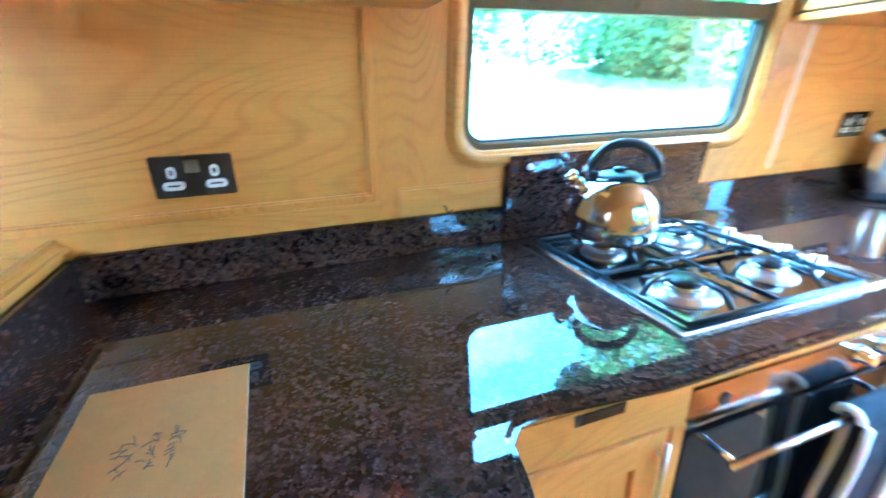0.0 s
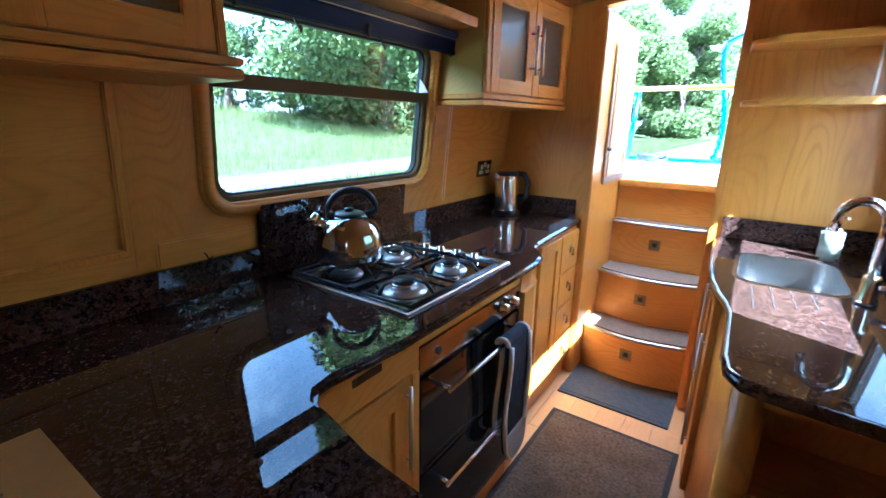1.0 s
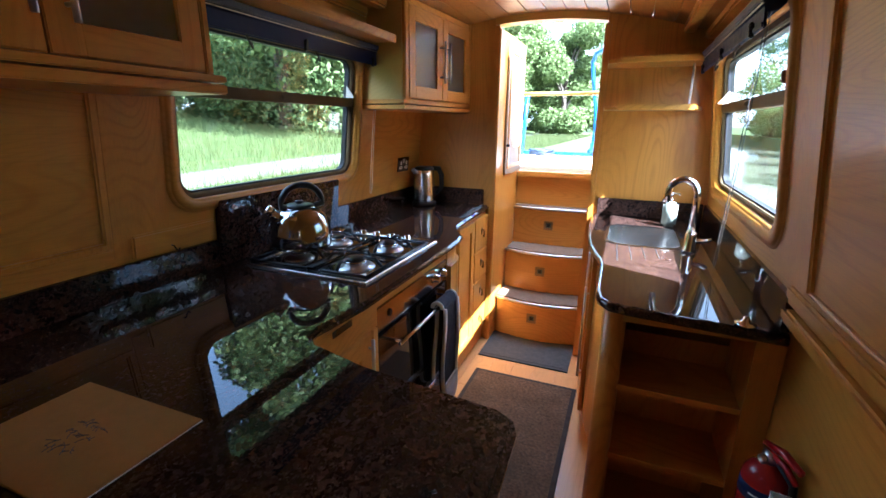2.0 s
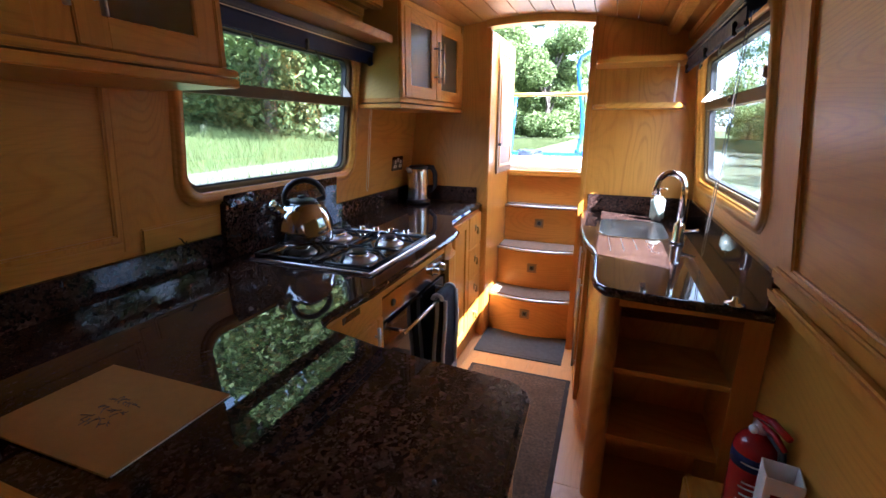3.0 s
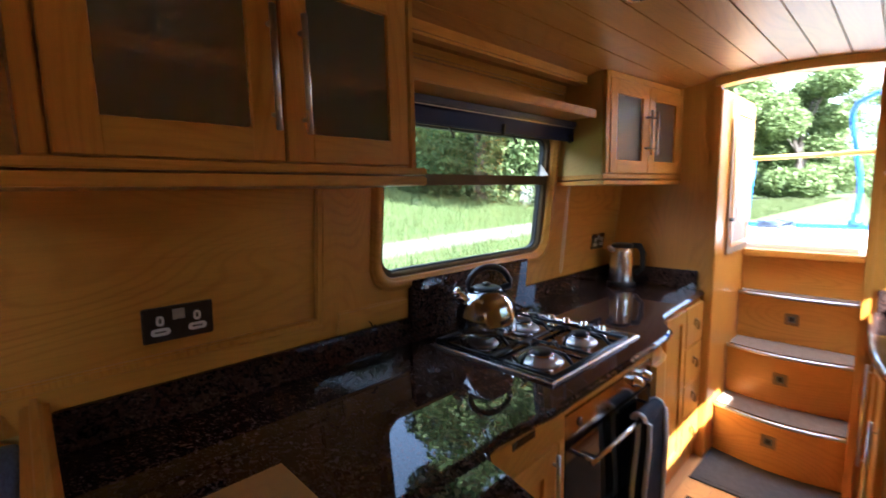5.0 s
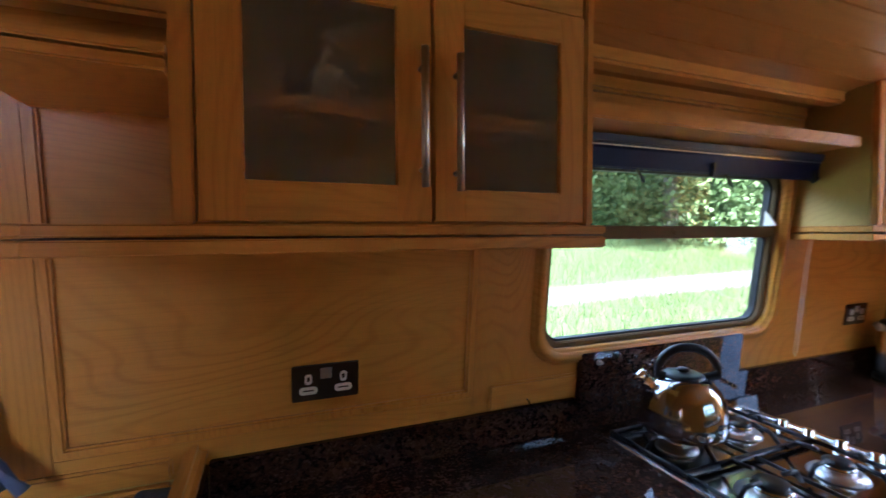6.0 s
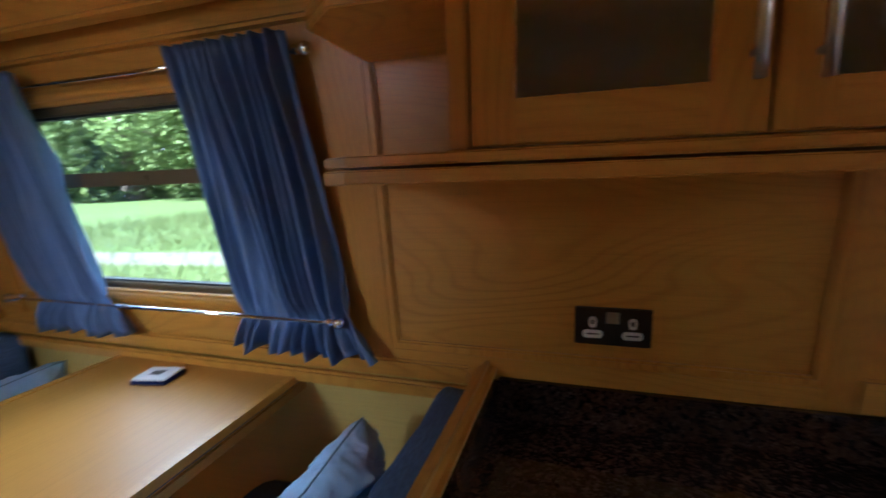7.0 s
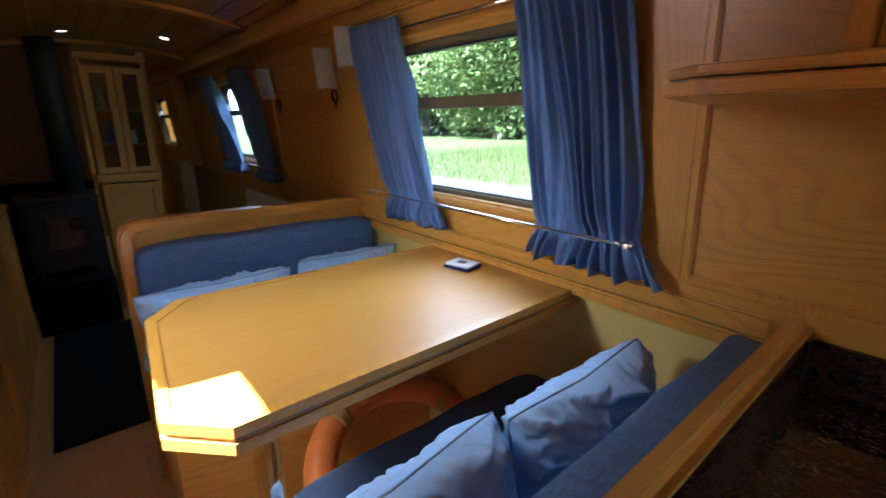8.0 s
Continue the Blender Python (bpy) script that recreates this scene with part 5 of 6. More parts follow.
kx, ky, kz = 0.160, -0.195, 0.9562
kettle = thing("stove_kettle", (kx, ky, kz), "polished whistling kettle with a black handle on the hob", "kettle", "kettles")
part("body", lathe([(0.096, 0.0), (0.106, 0.004), (0.110, 0.016), (0.109, 0.042), (0.104, 0.077), (0.091, 0.112), (0.070, 0.137), (0.050, 0.149)], (kx, ky, kz), 40), KETTLE_STEEL, kettle, "mirror-polished steel body", True)
lid = part("lid", lathe([(0.052, 0.146), (0.052, 0.152), (0.042, 0.157), (0.015, 0.160)], (kx, ky, kz), 32), PLASTIC_BLACK, kettle, "black lid", True)
part("lid_knob", lathe([(0.008, 0.158), (0.015, 0.163), (0.014, 0.169), (0.004, 0.171)], (kx, ky, kz), 18), PLASTIC_BLACK, lid, "", True)
sx, sy = -0.72, 0.38
part("spout", tube([(kx + sx * 0.075, ky + sy * 0.075, kz + 0.098), (kx + sx * 0.105, ky + sy * 0.105, kz + 0.118), (kx + sx * 0.13, ky + sy * 0.13, kz + 0.140)], [0.022, 0.019, 0.017], 16), CHROME, kettle, "short steel spout", True)
part("whistle", tube([(kx + sx * 0.127, ky + sy * 0.127, kz + 0.137), (kx + sx * 0.146, ky + sy * 0.146, kz + 0.153)], [0.020, 0.018], 14), CHROME, kettle, "", True)
hp = [(kx + sx * 0.080, ky + sy * 0.080, kz + 0.112)]
for i in range(13):
    a = math.pi * (0.97 - 0.94 * i / 12)
    q = -0.098 * math.cos(a) + 0.014
    hp.append((kx - sx * q, ky - sy * q, kz + 0.140 + 0.086 * math.sin(a) ** 0.8))
hp.append((kx - sx * 0.105, ky - sy * 0.105, kz + 0.10))
part("handle", tube(hp, 0.0115, 12), PLASTIC_BLACK, kettle, "black hooped handle", True)

ex, ey, ez = 1.40, -0.125, 0.911
ek = thing("electric_kettle", (ex, ey, ez), "brushed steel electric jug kettle in the worktop corner", "kettle", "kettles")
part("base", lathe([(0.076, 0), (0.076, 0.012), (0.070, 0.02)], (ex, ey, ez), 32), PLASTIC_BLACK, ek, "black power base", True)
part("jug", lathe([(0.068, 0.021), (0.070, 0.03), (0.067, 0.10), (0.061, 0.19), (0.058, 0.215)], (ex, ey, ez), 36), POLISHED, ek, "", True)
part("lid", lathe([(0.059, 0.2155), (0.058, 0.228), (0.045, 0.234)], (ex, ey, ez), 32), PLASTIC_BLACK, ek, "", True)
part("handle", tube([(ex + 0.035, ey - 0.04, ez + 0.222), (ex + 0.062, ey - 0.07, ez + 0.218), (ex + 0.074, ey - 0.084, ez + 0.18), (ex + 0.075, ey - 0.085, ez + 0.10), (ex + 0.052, ey - 0.055, ez + 0.06)], [0.015, 0.017, 0.016, 0.014, 0.013], 12), PLASTIC_BLACK, ek, "black handle", True)
part("spout", tube([(ex - 0.052, ey + 0.035, ez + 0.20), (ex - 0.068, ey + 0.045, ez + 0.218)], [0.016, 0.012], 12), STEEL, ek, "", True)


def socket(x0, z0, w, label, group="wall sockets"):
    s = thing("wall_socket", on_a(x0 + w / 2, 0, z0), label, "socket", group)
    lift = 0.0
    part("plate", warp(box(x0, x0 + w, 0.0, 0.006, z0, z0 + 0.085, 0.002), on_a), BRONZE, s, "dark bronze plate")
    for cx in ((x0 + 0.036, x0 + w - 0.036) if w > 0.1 else (x0 + w / 2,)):
        sw = part("rocker", warp(ring(rrect(cx - 0.008, cx + 0.008, z0 + 0.040, z0 + 0.064, 0.007, 4), rrect(cx - 0.003, cx + 0.003, z0 + 0.046, z0 + 0.058, 0.0028, 4), 0.0055, 0.009), on_a), WHITE, s, "white rocker surround")
        part("pin_plate", warp(ring(rrect(cx - 0.020, cx + 0.020, z0 + 0.016, z0 + 0.034, 0.008, 4), rrect(cx - 0.012, cx + 0.012, z0 + 0.023, z0 + 0.027, 0.0018, 4), 0.0055, 0.008), on_a), WHITE, s, "white pin plate")
    if w > 0.1:
        part("label_plate", warp(box(x0 + w / 2 - 0.013, x0 + w / 2 + 0.013, 0.0055, 0.0075, z0 + 0.05, z0 + 0.076, 0.001), on_a), STEEL, s, "small grey label")
    return s


socket(-0.832, 1.109, 0.150, "dark bronze double socket with white switches above the worktop")
socket(1.255, 1.115, 0.140, "dark bronze double socket behind the electric kettle")

# folder with a printed motif
fold = thing("folder", (-0.785, -0.52, 0.911), "buff card folder with a small dark motif on the worktop", "folder")
fq = lambda u_, v_: (-0.888 + 0.209 * u_ + 0.004 * v_, -0.372 - 0.002 * u_ - 0.292 * v_)
part("cover", prism([fq(0, 0), fq(0, 1), fq(1, 1), fq(1, 0)], 0.9112, 0.9145, 0.001), CARDBOARD, fold)
part("back_cover", prism([fq(0.02, 0.01), fq(0.02, 1.005), fq(1.0, 1.005), fq(1.0, 0.01)], 0.9105, 0.9112), PAPER, fold)
rng1 = np.random.default_rng(9)
bm = bmesh.new()
for row in range(3):
    for k in range(13):
        u0, v0 = 0.36 + 0.13 * row + rng1.uniform(-0.035, 0.035), 0.52 + (k - 6) * 0.016 + 0.012 * rng1.uniform(-1, 1) - 0.01 * row
        a = rng1.uniform(0, math.pi)
        c = Vector((*fq(u0, v0), 0))
        dv = Vector((math.cos(a), math.sin(a), 0)) * rng1.uniform(0.004, 0.010)
        tube([(c.x - dv.x, c.y - dv.y, 0.9147), (c.x + 0.002 * math.sin(k), c.y + 0.002, 0.9147), (c.x + dv.x, c.y + dv.y, 0.9147)], 0.0007, 5, bm)
part("printed_motif", bm, INK, fold, "dark scribbled leaf motif")

# ---- sink, tap and soap ----
sink = thing("sink", (1.075, -1.385, 0.80), "inset stainless steel sink bowl in granite", "sink")
outer = rrect(BOWL[0] - 0.004, BOWL[1] + 0.004, BOWL[2] - 0.004, BOWL[3] + 0.004, 0.083, 6)
inner = rrect(BOWL[0] + 0.012, BOWL[1] - 0.012, BOWL[2] + 0.012, BOWL[3] - 0.012, 0.07, 6)
bm = bmesh.new()
loops = []
lip = rrect(BOWL[0] - 0.012, BOWL[1] + 0.012, BOWL[2] - 0.012, BOWL[3] + 0.012, 0.09, 6)
brim = rrect(BOWL[0] + 0.003, BOWL[1] - 0.003, BOWL[2] + 0.003, BOWL[3] - 0.003, 0.077, 6)
for pts, z in ((lip, 0.9108), (brim, 0.9125), (brim, 0.908), (inner, 0.82), (inner, 0.80)):
    loops.append([bm.verts.new((x, y, z)) for x, y in pts])
for a, c in zip(loops, loops[1:]):
    for i in range(len(a)):
        bm.faces.new((a[i], a[(i + 1) % len(a)], c[(i + 1) % len(a)], c[i]))
bm.faces.new(loops[-1])
part("bowl", bm, SINKSTEEL, sink)
part("waste", lathe([(0.035, 0), (0.033, 0.003), (0.012, 0.002)], (1.075, -1.385, 0.8005), 20), CHROME, sink)
tx, ty = 0.848, -1.551
tap = thing("tap", (tx, ty, 0.911), "chrome swan-neck mixer tap beside the sink", "tap")
part("base", lathe([(0.028, 0), (0.028, 0.01), (0.022, 0.02), (0.021, 0.075), (0.017, 0.085)], (tx, ty, 0.911), 22), CHROME, tap, "", True)
nk = [(tx, ty, 0.99), (tx, ty, 1.138)]
for i in range(1, 11):
    a = math.pi * i / 10
    nk.append((tx + 0.010 * i / 10, ty + 0.052 * (1 - math.cos(a)), 1.14 + 0.060 * math.sin(a)))
nk.append((tx + 0.012, ty + 0.108, 1.105))
part("spout", tube(nk, 0.013, 14), CHROME, tap, "swan-neck spout", True)
part("lever", tube([(tx, ty, 0.955), (tx + 0.005, ty - 0.055, 0.962), (tx + 0.008, ty - 0.075, 0.968)], [0.012, 0.008, 0.008], 10), CHROME, tap, "", True)
sxo, syo = 1.345, -1.508
soap = thing("soap_dispenser", (sxo, syo, 0.911), "pale plastic soap pump bottle behind the sink", "bottle")
part("bottle", box(sxo - 0.025, sxo + 0.025, syo - 0.034, syo + 0.034, 0.911, 1.035, 0.012), SOAP, soap, "", True)
pp = lathe([(0.012, 1.035 - 0.911), (0.012, 0.14), (0.005, 0.142), (0.005, 0.165), (0.010, 0.166), (0.010, 0.172)], (sxo, syo, 0.911), 14)
tube([(sxo, syo, 1.08), (sxo - 0.02, syo - 0.03, 1.082), (sxo - 0.022, syo - 0.034, 1.074)], 0.004, 7, pp)
part("pump", pp, CHROME, soap, "", True)
solid("sink_plug", lathe([(0.026, 0), (0.026, 0.005), (0.01, 0.009), (0.006, 0.022), (0.002, 0.023)], (0.145, -1.612, 0.911), 20), CHROME, "chrome sink plug lying on the granite", "plug", smooth=True)
for i in range(4):
    y = -1.28 - 0.05 * i
    part("drainer_groove", tube([(0.61 + 0.03 * i, y - 0.01, 0.9103), (0.845, y, 0.9103)], 0.0018, 6), STEEL, sink_top)

# ---- on the floor ----
def flat_ring(x0, x1, y0, y1, w, z0, z1, r=0.002):
    b = ring([(x0, y0), (x1, y0), (x1, y1), (x0, y1)], [(x0 + w, y0 + w), (x1 - w, y0 + w), (x1 - w, y1 - w), (x0 + w, y1 - w)], -z0, -z1, r)
    return warp(b, lambda x, y, z: (x, z, -y))


def floor_mat(name, x0, x1, y0, y1, m, edge, label):
    r = thing(name, ((x0 + x1) / 2, (y0 + y1) / 2, -0.0115), label, "mat", "floor mats")
    part("mat_surface", box(x0 + 0.022, x1 - 0.022, y0 + 0.022, y1 - 0.022, -0.0115, -0.001, 0.002), m, r)
    part("binding", flat_ring(x0, x1, y0, y1, 0.024, -0.0115, -0.003), edge, r, "dark bound edge")


floor_mat("doormat", 1.305, 1.672, -1.095, -0.545, MAT, MAT, "charcoal doormat at the foot of the steps")
floor_mat("rug", 0.10, 1.145, -1.165, -0.585, CARPET, RUGEDGE, "brown carpet mat on the galley floor")
solid("aisle_carpet", box(-4.719, -3.24, -1.35, -0.80, -0.0115, -0.003, 0.002), DARKCARPET, "dark grey carpet along the saloon aisle", "carpet")
solid("saloon_carpet", box(-5.0, -2.85, -0.795, 0.028, -0.0115, -0.003, 0.002), DARKCARPET, "dark grey carpet in the saloon", "carpet")

# ---- ceiling downlights ----
def downlight(x, y, lit):
    z = crown(y)
    slope = math.atan(-0.45 * (y + 0.85))
    d = thing("downlight", (x, y, z), "recessed chrome ceiling downlight" + (", switched on" if lit else ", switched off"), "downlight", "ceiling downlights")
    for nm, prof, m in (("bezel", [(0.040, 0.002), (0.040, -0.003), (0.030, -0.005), (0.027, -0.002)], CHROME), ("lamp", [(0.026, 0.001), (0.026, -0.0025), (0.01, -0.0028)], LAMP if lit else STEPLENS)):
        b = lathe(prof, (0, 0, 0), 24)
        b.transform(pose(x, y, z, math.degrees(slope), 0, 0))
        part(nm, b, m, d, "", True)


for x, y, lit in ((0.315, -0.638, False), (0.315, -1.12, False), (-4.78, -0.975, True), (-4.55, -0.44, True), (-3.25, -0.515, True), (-1.5, -0.60, False), (-1.5, -1.12, False)):
    downlight(x, y, lit)

# ---- fire extinguisher and carton by the canal side ----
solid("low_locker", box(-0.30, 0.13, -1.735, -1.56, -0.012, 0.355, 0.006), W_X, "low ash locker below the gunwale", "locker")
gx, gy, gz = -0.005, -1.680, 0.3555
fe_ = thing("fire_extinguisher", (gx, gy, gz), "small red fire extinguisher standing beside the sink cabinet", "extinguisher")
part("cylinder", lathe([(0.048, 0), (0.052, 0.006), (0.052, 0.225), (0.049, 0.243), (0.038, 0.262), (0.022, 0.274), (0.017, 0.278)], (gx, gy, gz), 32), RED, fe_, "", True)
part("band", lathe([(0.0526, 0.185), (0.0526, 0.222)], (gx, gy, gz), 32), BLIND, fe_, "dark blue label band", True)
for z, a0, a1 in ((0.203, 2.3, 3.2), (0.15, 2.5, 3.2), (0.135, 2.4, 3.3), (0.115, 2.5, 3.1), (0.095, 2.4, 3.2), (0.06, 2.6, 3.4)):
    pts = [(gx + 0.0522 * math.cos(a0 + (a1 - a0) * i / 8), gy + 0.0522 * math.sin(a0 + (a1 - a0) * i / 8), gz + z) for i in range(9)]
    part("label_bar", tube(pts, 0.0025, 5), WHITE, fe_, "white printed bar")
part("valve", lathe([(0.017, 0.278), (0.019, 0.29), (0.014, 0.306)], (gx, gy, gz), 16), STEEL, fe_, "", True)
part("gauge", tube([(gx - 0.012, gy + 0.016, gz + 0.29), (gx - 0.016, gy + 0.024, gz + 0.29)], 0.011, 14), WHITE, fe_, "small pressure gauge", True)
part("lever", tube([(gx + 0.02, gy + 0.01, gz + 0.312), (gx - 0.03, gy - 0.01, gz + 0.328), (gx - 0.085, gy - 0.03, gz + 0.322)], [0.009, 0.010, 0.008], 8), RED, fe_, "", True)
part("lever", tube([(gx + 0.01, gy + 0.005, gz + 0.30), (gx - 0.045, gy - 0.015, gz + 0.302), (gx - 0.08, gy - 0.028, gz + 0.285)], [0.008, 0.008, 0.006], 8), RED, fe_, "", True)
part("hose", tube([(gx - 0.01, gy - 0.012, gz + 0.288), (gx - 0.05, gy - 0.035, gz + 0.262), (gx - 0.066, gy - 0.04, gz + 0.18), (gx - 0.056, gy - 0.035, gz + 0.06)], 0.009, 8), PLASTIC_BLACK, fe_, "", True)
ct = thing("carton", (-0.142, -1.690, 0.3555), "open white card carton with red print", "box")
mt = pose(-0.142, -1.690, 0.3555, 0, 0, -8) @ Matrix.Diagonal((0.60, 0.80, 1.13, 1))
for nm, b, m in (("wall", box(-0.06, 0.06, -0.045, -0.042, 0, 0.24), PAPER), ("wall", box(-0.06, 0.06, 0.042, 0.045, 0, 0.24), PAPER), ("wall", box(-0.06, -0.057, -0.0415, 0.0415, 0, 0.24), PAPER), ("wall", box(0.057, 0.06, -0.0415, 0.0415, 0, 0.24), PAPER), ("base", box(-0.0565, 0.0565, -0.0415, 0.0415, 0, 0.003), PAPER)):
    b.transform(mt)
    part(nm, b, m, ct)
for i in range(6):
    w = 0.035 + 0.03 * ((i * 7) % 3) / 2
    b = box(-0.0613, -0.0605, -w / 2 - 0.005, w / 2 - 0.005, 0.09 + 0.021 * i, 0.10 + 0.021 * i)
    b.transform(mt)
    part("printed_bar", b, RED, ct, "red printed bar")

# ---- towards the bow ----
for x, z, w, h in ((-2.675, 1.727, 0.13, 0.15), (-2.90, 1.662, 0.13, 0.17), (-3.69, 1.642, 0.13, 0.165)):
    sh = thing("wall_lamp", on_a(x, 0, z - h / 2), "white half-round shade wall lamp on the saloon side", "lamp", "wall lamps")
    pts = [(math.cos(math.pi * i / 12) * w / 2, 0.012 + math.sin(math.pi * i / 12) * w * 0.45) for i in range(13)]
    b = bmesh.new()
    lo_ = [b.verts.new(on_a(x + px * 1.0, py, z - h / 2)) for px, py in pts]
    hi_ = [b.verts.new(on_a(x + px * 0.86, py, z + h / 2)) for px, py in pts]
    for i in range(12):
        b.faces.new((lo_[i], lo_[i + 1], hi_[i + 1], hi_[i]))
    bmesh.ops.solidify(b, geom=b.faces[:], thickness=0.003)
    part("shade", b, PAPER, sh, "white shade")
    part("backplate", warp(box(x - 0.03, x + 0.03, 0.0, 0.01, z - h / 2 + 0.02, z + h / 2 - 0.02, 0.003), on_a), BRONZE, sh)
for x, z in ((-2.882, 1.545), (-3.596, 1.527)):
    hk = thing("brass_ornament", on_a(x, 0, z - 0.04), "small round dark brass ornament on the wall", "ornament", "wall ornaments")
    part("ring", tube([on_a(x + 0.025 * math.cos(math.tau * i / 18), 0.008, z + 0.025 * math.sin(math.tau * i / 18)) for i in range(18)], 0.007, 8, closed=True), BRONZE, hk, "", True)
    part("tassel", tube([on_a(x, 0.008, z - 0.028), on_a(x, 0.008, z - 0.05)], [0.008, 0.005], 8), BRONZE, hk, "", True)
rad = thing("radiator", (-4.05, -0.02, 0.42), "white panel radiator below the gunwale", "radiator")
part("panel", box(-4.50, -3.60, -0.05, -0.025, 0.42, 0.932, 0.008), WHITE, rad)
bm = bmesh.new()
for i in range(25):
    box(-4.47 + i * 0.0345, -4.455 + i * 0.0345, -0.056, -0.0505, 0.45, 0.915, 0.002, bm)
part("flutes", bm, WHITE, rad)
for x in (-4.40, -3.72):
    part("bracket", box(x, x + 0.03, -0.0249, 0.029, 0.6, 0.7), STEEL, rad)

# display cabinet, hearth and forward bulkhead
cabx = -5.0
dc = thing("display_cabinet", (cabx - 0.15, -0.725, -0.012), "tall ash display cabinet with glazed doors", "cabinet")
fdc = lambda x, d, z: (cabx + d, x, z)
# Cabinet back darkened to stand for the shade behind the glass.
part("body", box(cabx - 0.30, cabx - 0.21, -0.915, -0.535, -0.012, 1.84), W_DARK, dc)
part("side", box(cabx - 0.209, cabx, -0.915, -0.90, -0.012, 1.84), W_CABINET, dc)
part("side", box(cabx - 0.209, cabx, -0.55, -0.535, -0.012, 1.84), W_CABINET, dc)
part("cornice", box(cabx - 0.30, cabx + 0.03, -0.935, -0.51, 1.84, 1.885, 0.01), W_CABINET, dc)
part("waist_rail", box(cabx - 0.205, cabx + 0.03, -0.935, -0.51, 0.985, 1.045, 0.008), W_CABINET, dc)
for y0, y1 in ((-0.911, -0.728), (-0.722, -0.539)):
    d = door(dc, fdc, y0, y1, 1.05, 1.80, True, 0.045)
    for o in [c for c in d.children if c.name.startswith("pane")]:
        o.data.materials.clear()
        o.data.materials.append(GLASS)
        o["label"] = "clear glass pane"
d = door(dc, fdc, -0.911, -0.539, 0.08, 0.975, False, 0.06)
for z in (1.25, 1.5):
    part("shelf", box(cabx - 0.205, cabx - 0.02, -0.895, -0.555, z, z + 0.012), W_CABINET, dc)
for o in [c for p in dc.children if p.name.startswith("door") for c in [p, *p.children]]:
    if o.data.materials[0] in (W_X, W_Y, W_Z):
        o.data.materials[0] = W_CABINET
for x, y, z, r, h, m, lb in ((-5.10, -0.80, 1.2625, 0.035, 0.16, BOATBLUE, "blue glazed jug inside the display cabinet"), (-5.09, -0.66, 1.2625, 0.030, 0.10, WHITE, "white cup inside the display cabinet"), (-5.10, -0.82, 1.5125, 0.032, 0.13, SOAP, "pale green vase inside the display cabinet")):
    solid("vase", lathe([(0.001, 0.0), (r * 0.8, 0.002), (r, h * 0.35), (r * 0.7, h * 0.75), (r * 0.85, h), (r * 0.78, h), (r * 0.6, h * 0.75), (0.001, h * 0.3)], (x, y, z), 20), m, lb, "vase", "display pieces", smooth=True)
# Bulkhead wood darkened in place of the weaker light here.
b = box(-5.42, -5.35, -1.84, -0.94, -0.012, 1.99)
tagged(part("bulkhead_forward", b, W_DARK), "wooden forward bulkhead, colour darkened for the dim saloon end", "bulkhead", kind="structure")
b = box(-5.42, -5.31, -0.53, -0.47, -0.012, 1.976)
tagged(part("passage_post", b, W_Z), "ash post beside the forward passage", "door frame", kind="structure")
pf_ = warp(box(-6.02, -5.96, 0.0, 0.11, 1.0, 1.90, 0.006), on_a)
tagged(part("passage_frame", pf_, W_Z), "ash door frame on the cabin side of the forward passage", "door frame", kind="structure")
cp_ = thing("cabin_panel", (-6.3, -0.06, 0.42), "white painted panel in the forward passage", "panel")
part("board", box(-6.75, -6.12, -0.085, -0.06, 0.42, 1.01, 0.006), WHITE, cp_)
part("capping", box(-6.75, -6.12, -0.10, -0.0, 1.0105, 1.03, 0.004), W_X, cp_)
hth = thing("hearth", (-5.02, -1.2, -0.0115), "raised black tiled hearth with an upstand under the stove", "hearth")
part("plinth", box(-5.319, -4.72, -1.41, -0.945, -0.0115, 0.34, 0.006), BLACKTILE, hth)
part("back_panel", box(-5.349, -5.32, -1.60, -0.945, 0.02, 0.98, 0.004), BLACKTILE, hth)
stove = thing("stove", (-5.05, -1.18, 0.3405), "black iron solid-fuel stove on the saloon hearth", "stove")
IRON = plain("stove_iron", (0.010, 0.010, 0.010), 0.6, 0.0, 0.2, 30)
part("body", box(-5.25, -4.85, -1.38, -0.97, 0.40, 0.90, 0.02), IRON, stove)
part("top_plate", box(-5.28, -4.82, -1.40, -0.95, 0.901, 0.925, 0.006), BLACK, stove)
part("door", box(-4.849, -4.835, -1.33, -1.02, 0.48, 0.84, 0.01), IRON, stove, "cast iron stove door")
part("door_glass", box(-4.8345, -4.831, -1.28, -1.07, 0.56, 0.78, 0.004), OVEN_GLASS, stove, "sooty door glass")
part("flue", tube([(-5.06, -1.09, 0.926), (-5.06, -1.09, 1.962)], 0.082, 20), IRON, stove, "", True)
for x in (-5.22, -4.88):
    for y in (-1.35, -1.0):
        part("leg", box(x - 0.02, x + 0.02, y - 0.02, y + 0.02, 0.3405, 0.3995), BLACK, stove)
scb = thing("saloon_cupboard", (-2.95, -1.575, -0.012), "low ash cupboard along the canal side", "cupboard")
part("body", box(-4.65, -1.25, -1.735, -1.435, -0.012, 0.905), W_X, scb)
part("top", box(-4.66, -1.245, -1.735, -1.405, 0.9055, 0.93, 0.006), W_X, scb, "ash cupboard top with a rounded edge")
for i in range(5):
    door(scb, lambda x, d, z: (x, -1.4345 + d, z), -4.63 + 0.676 * i, -3.966 + 0.676 * i, 0.08, 0.89)
solid("cupboard_paper", box(-4.60, -4.25, -1.66, -1.43, 0.9305, 0.936), PAPER, "white sheet of paper on the cupboard", "paper")

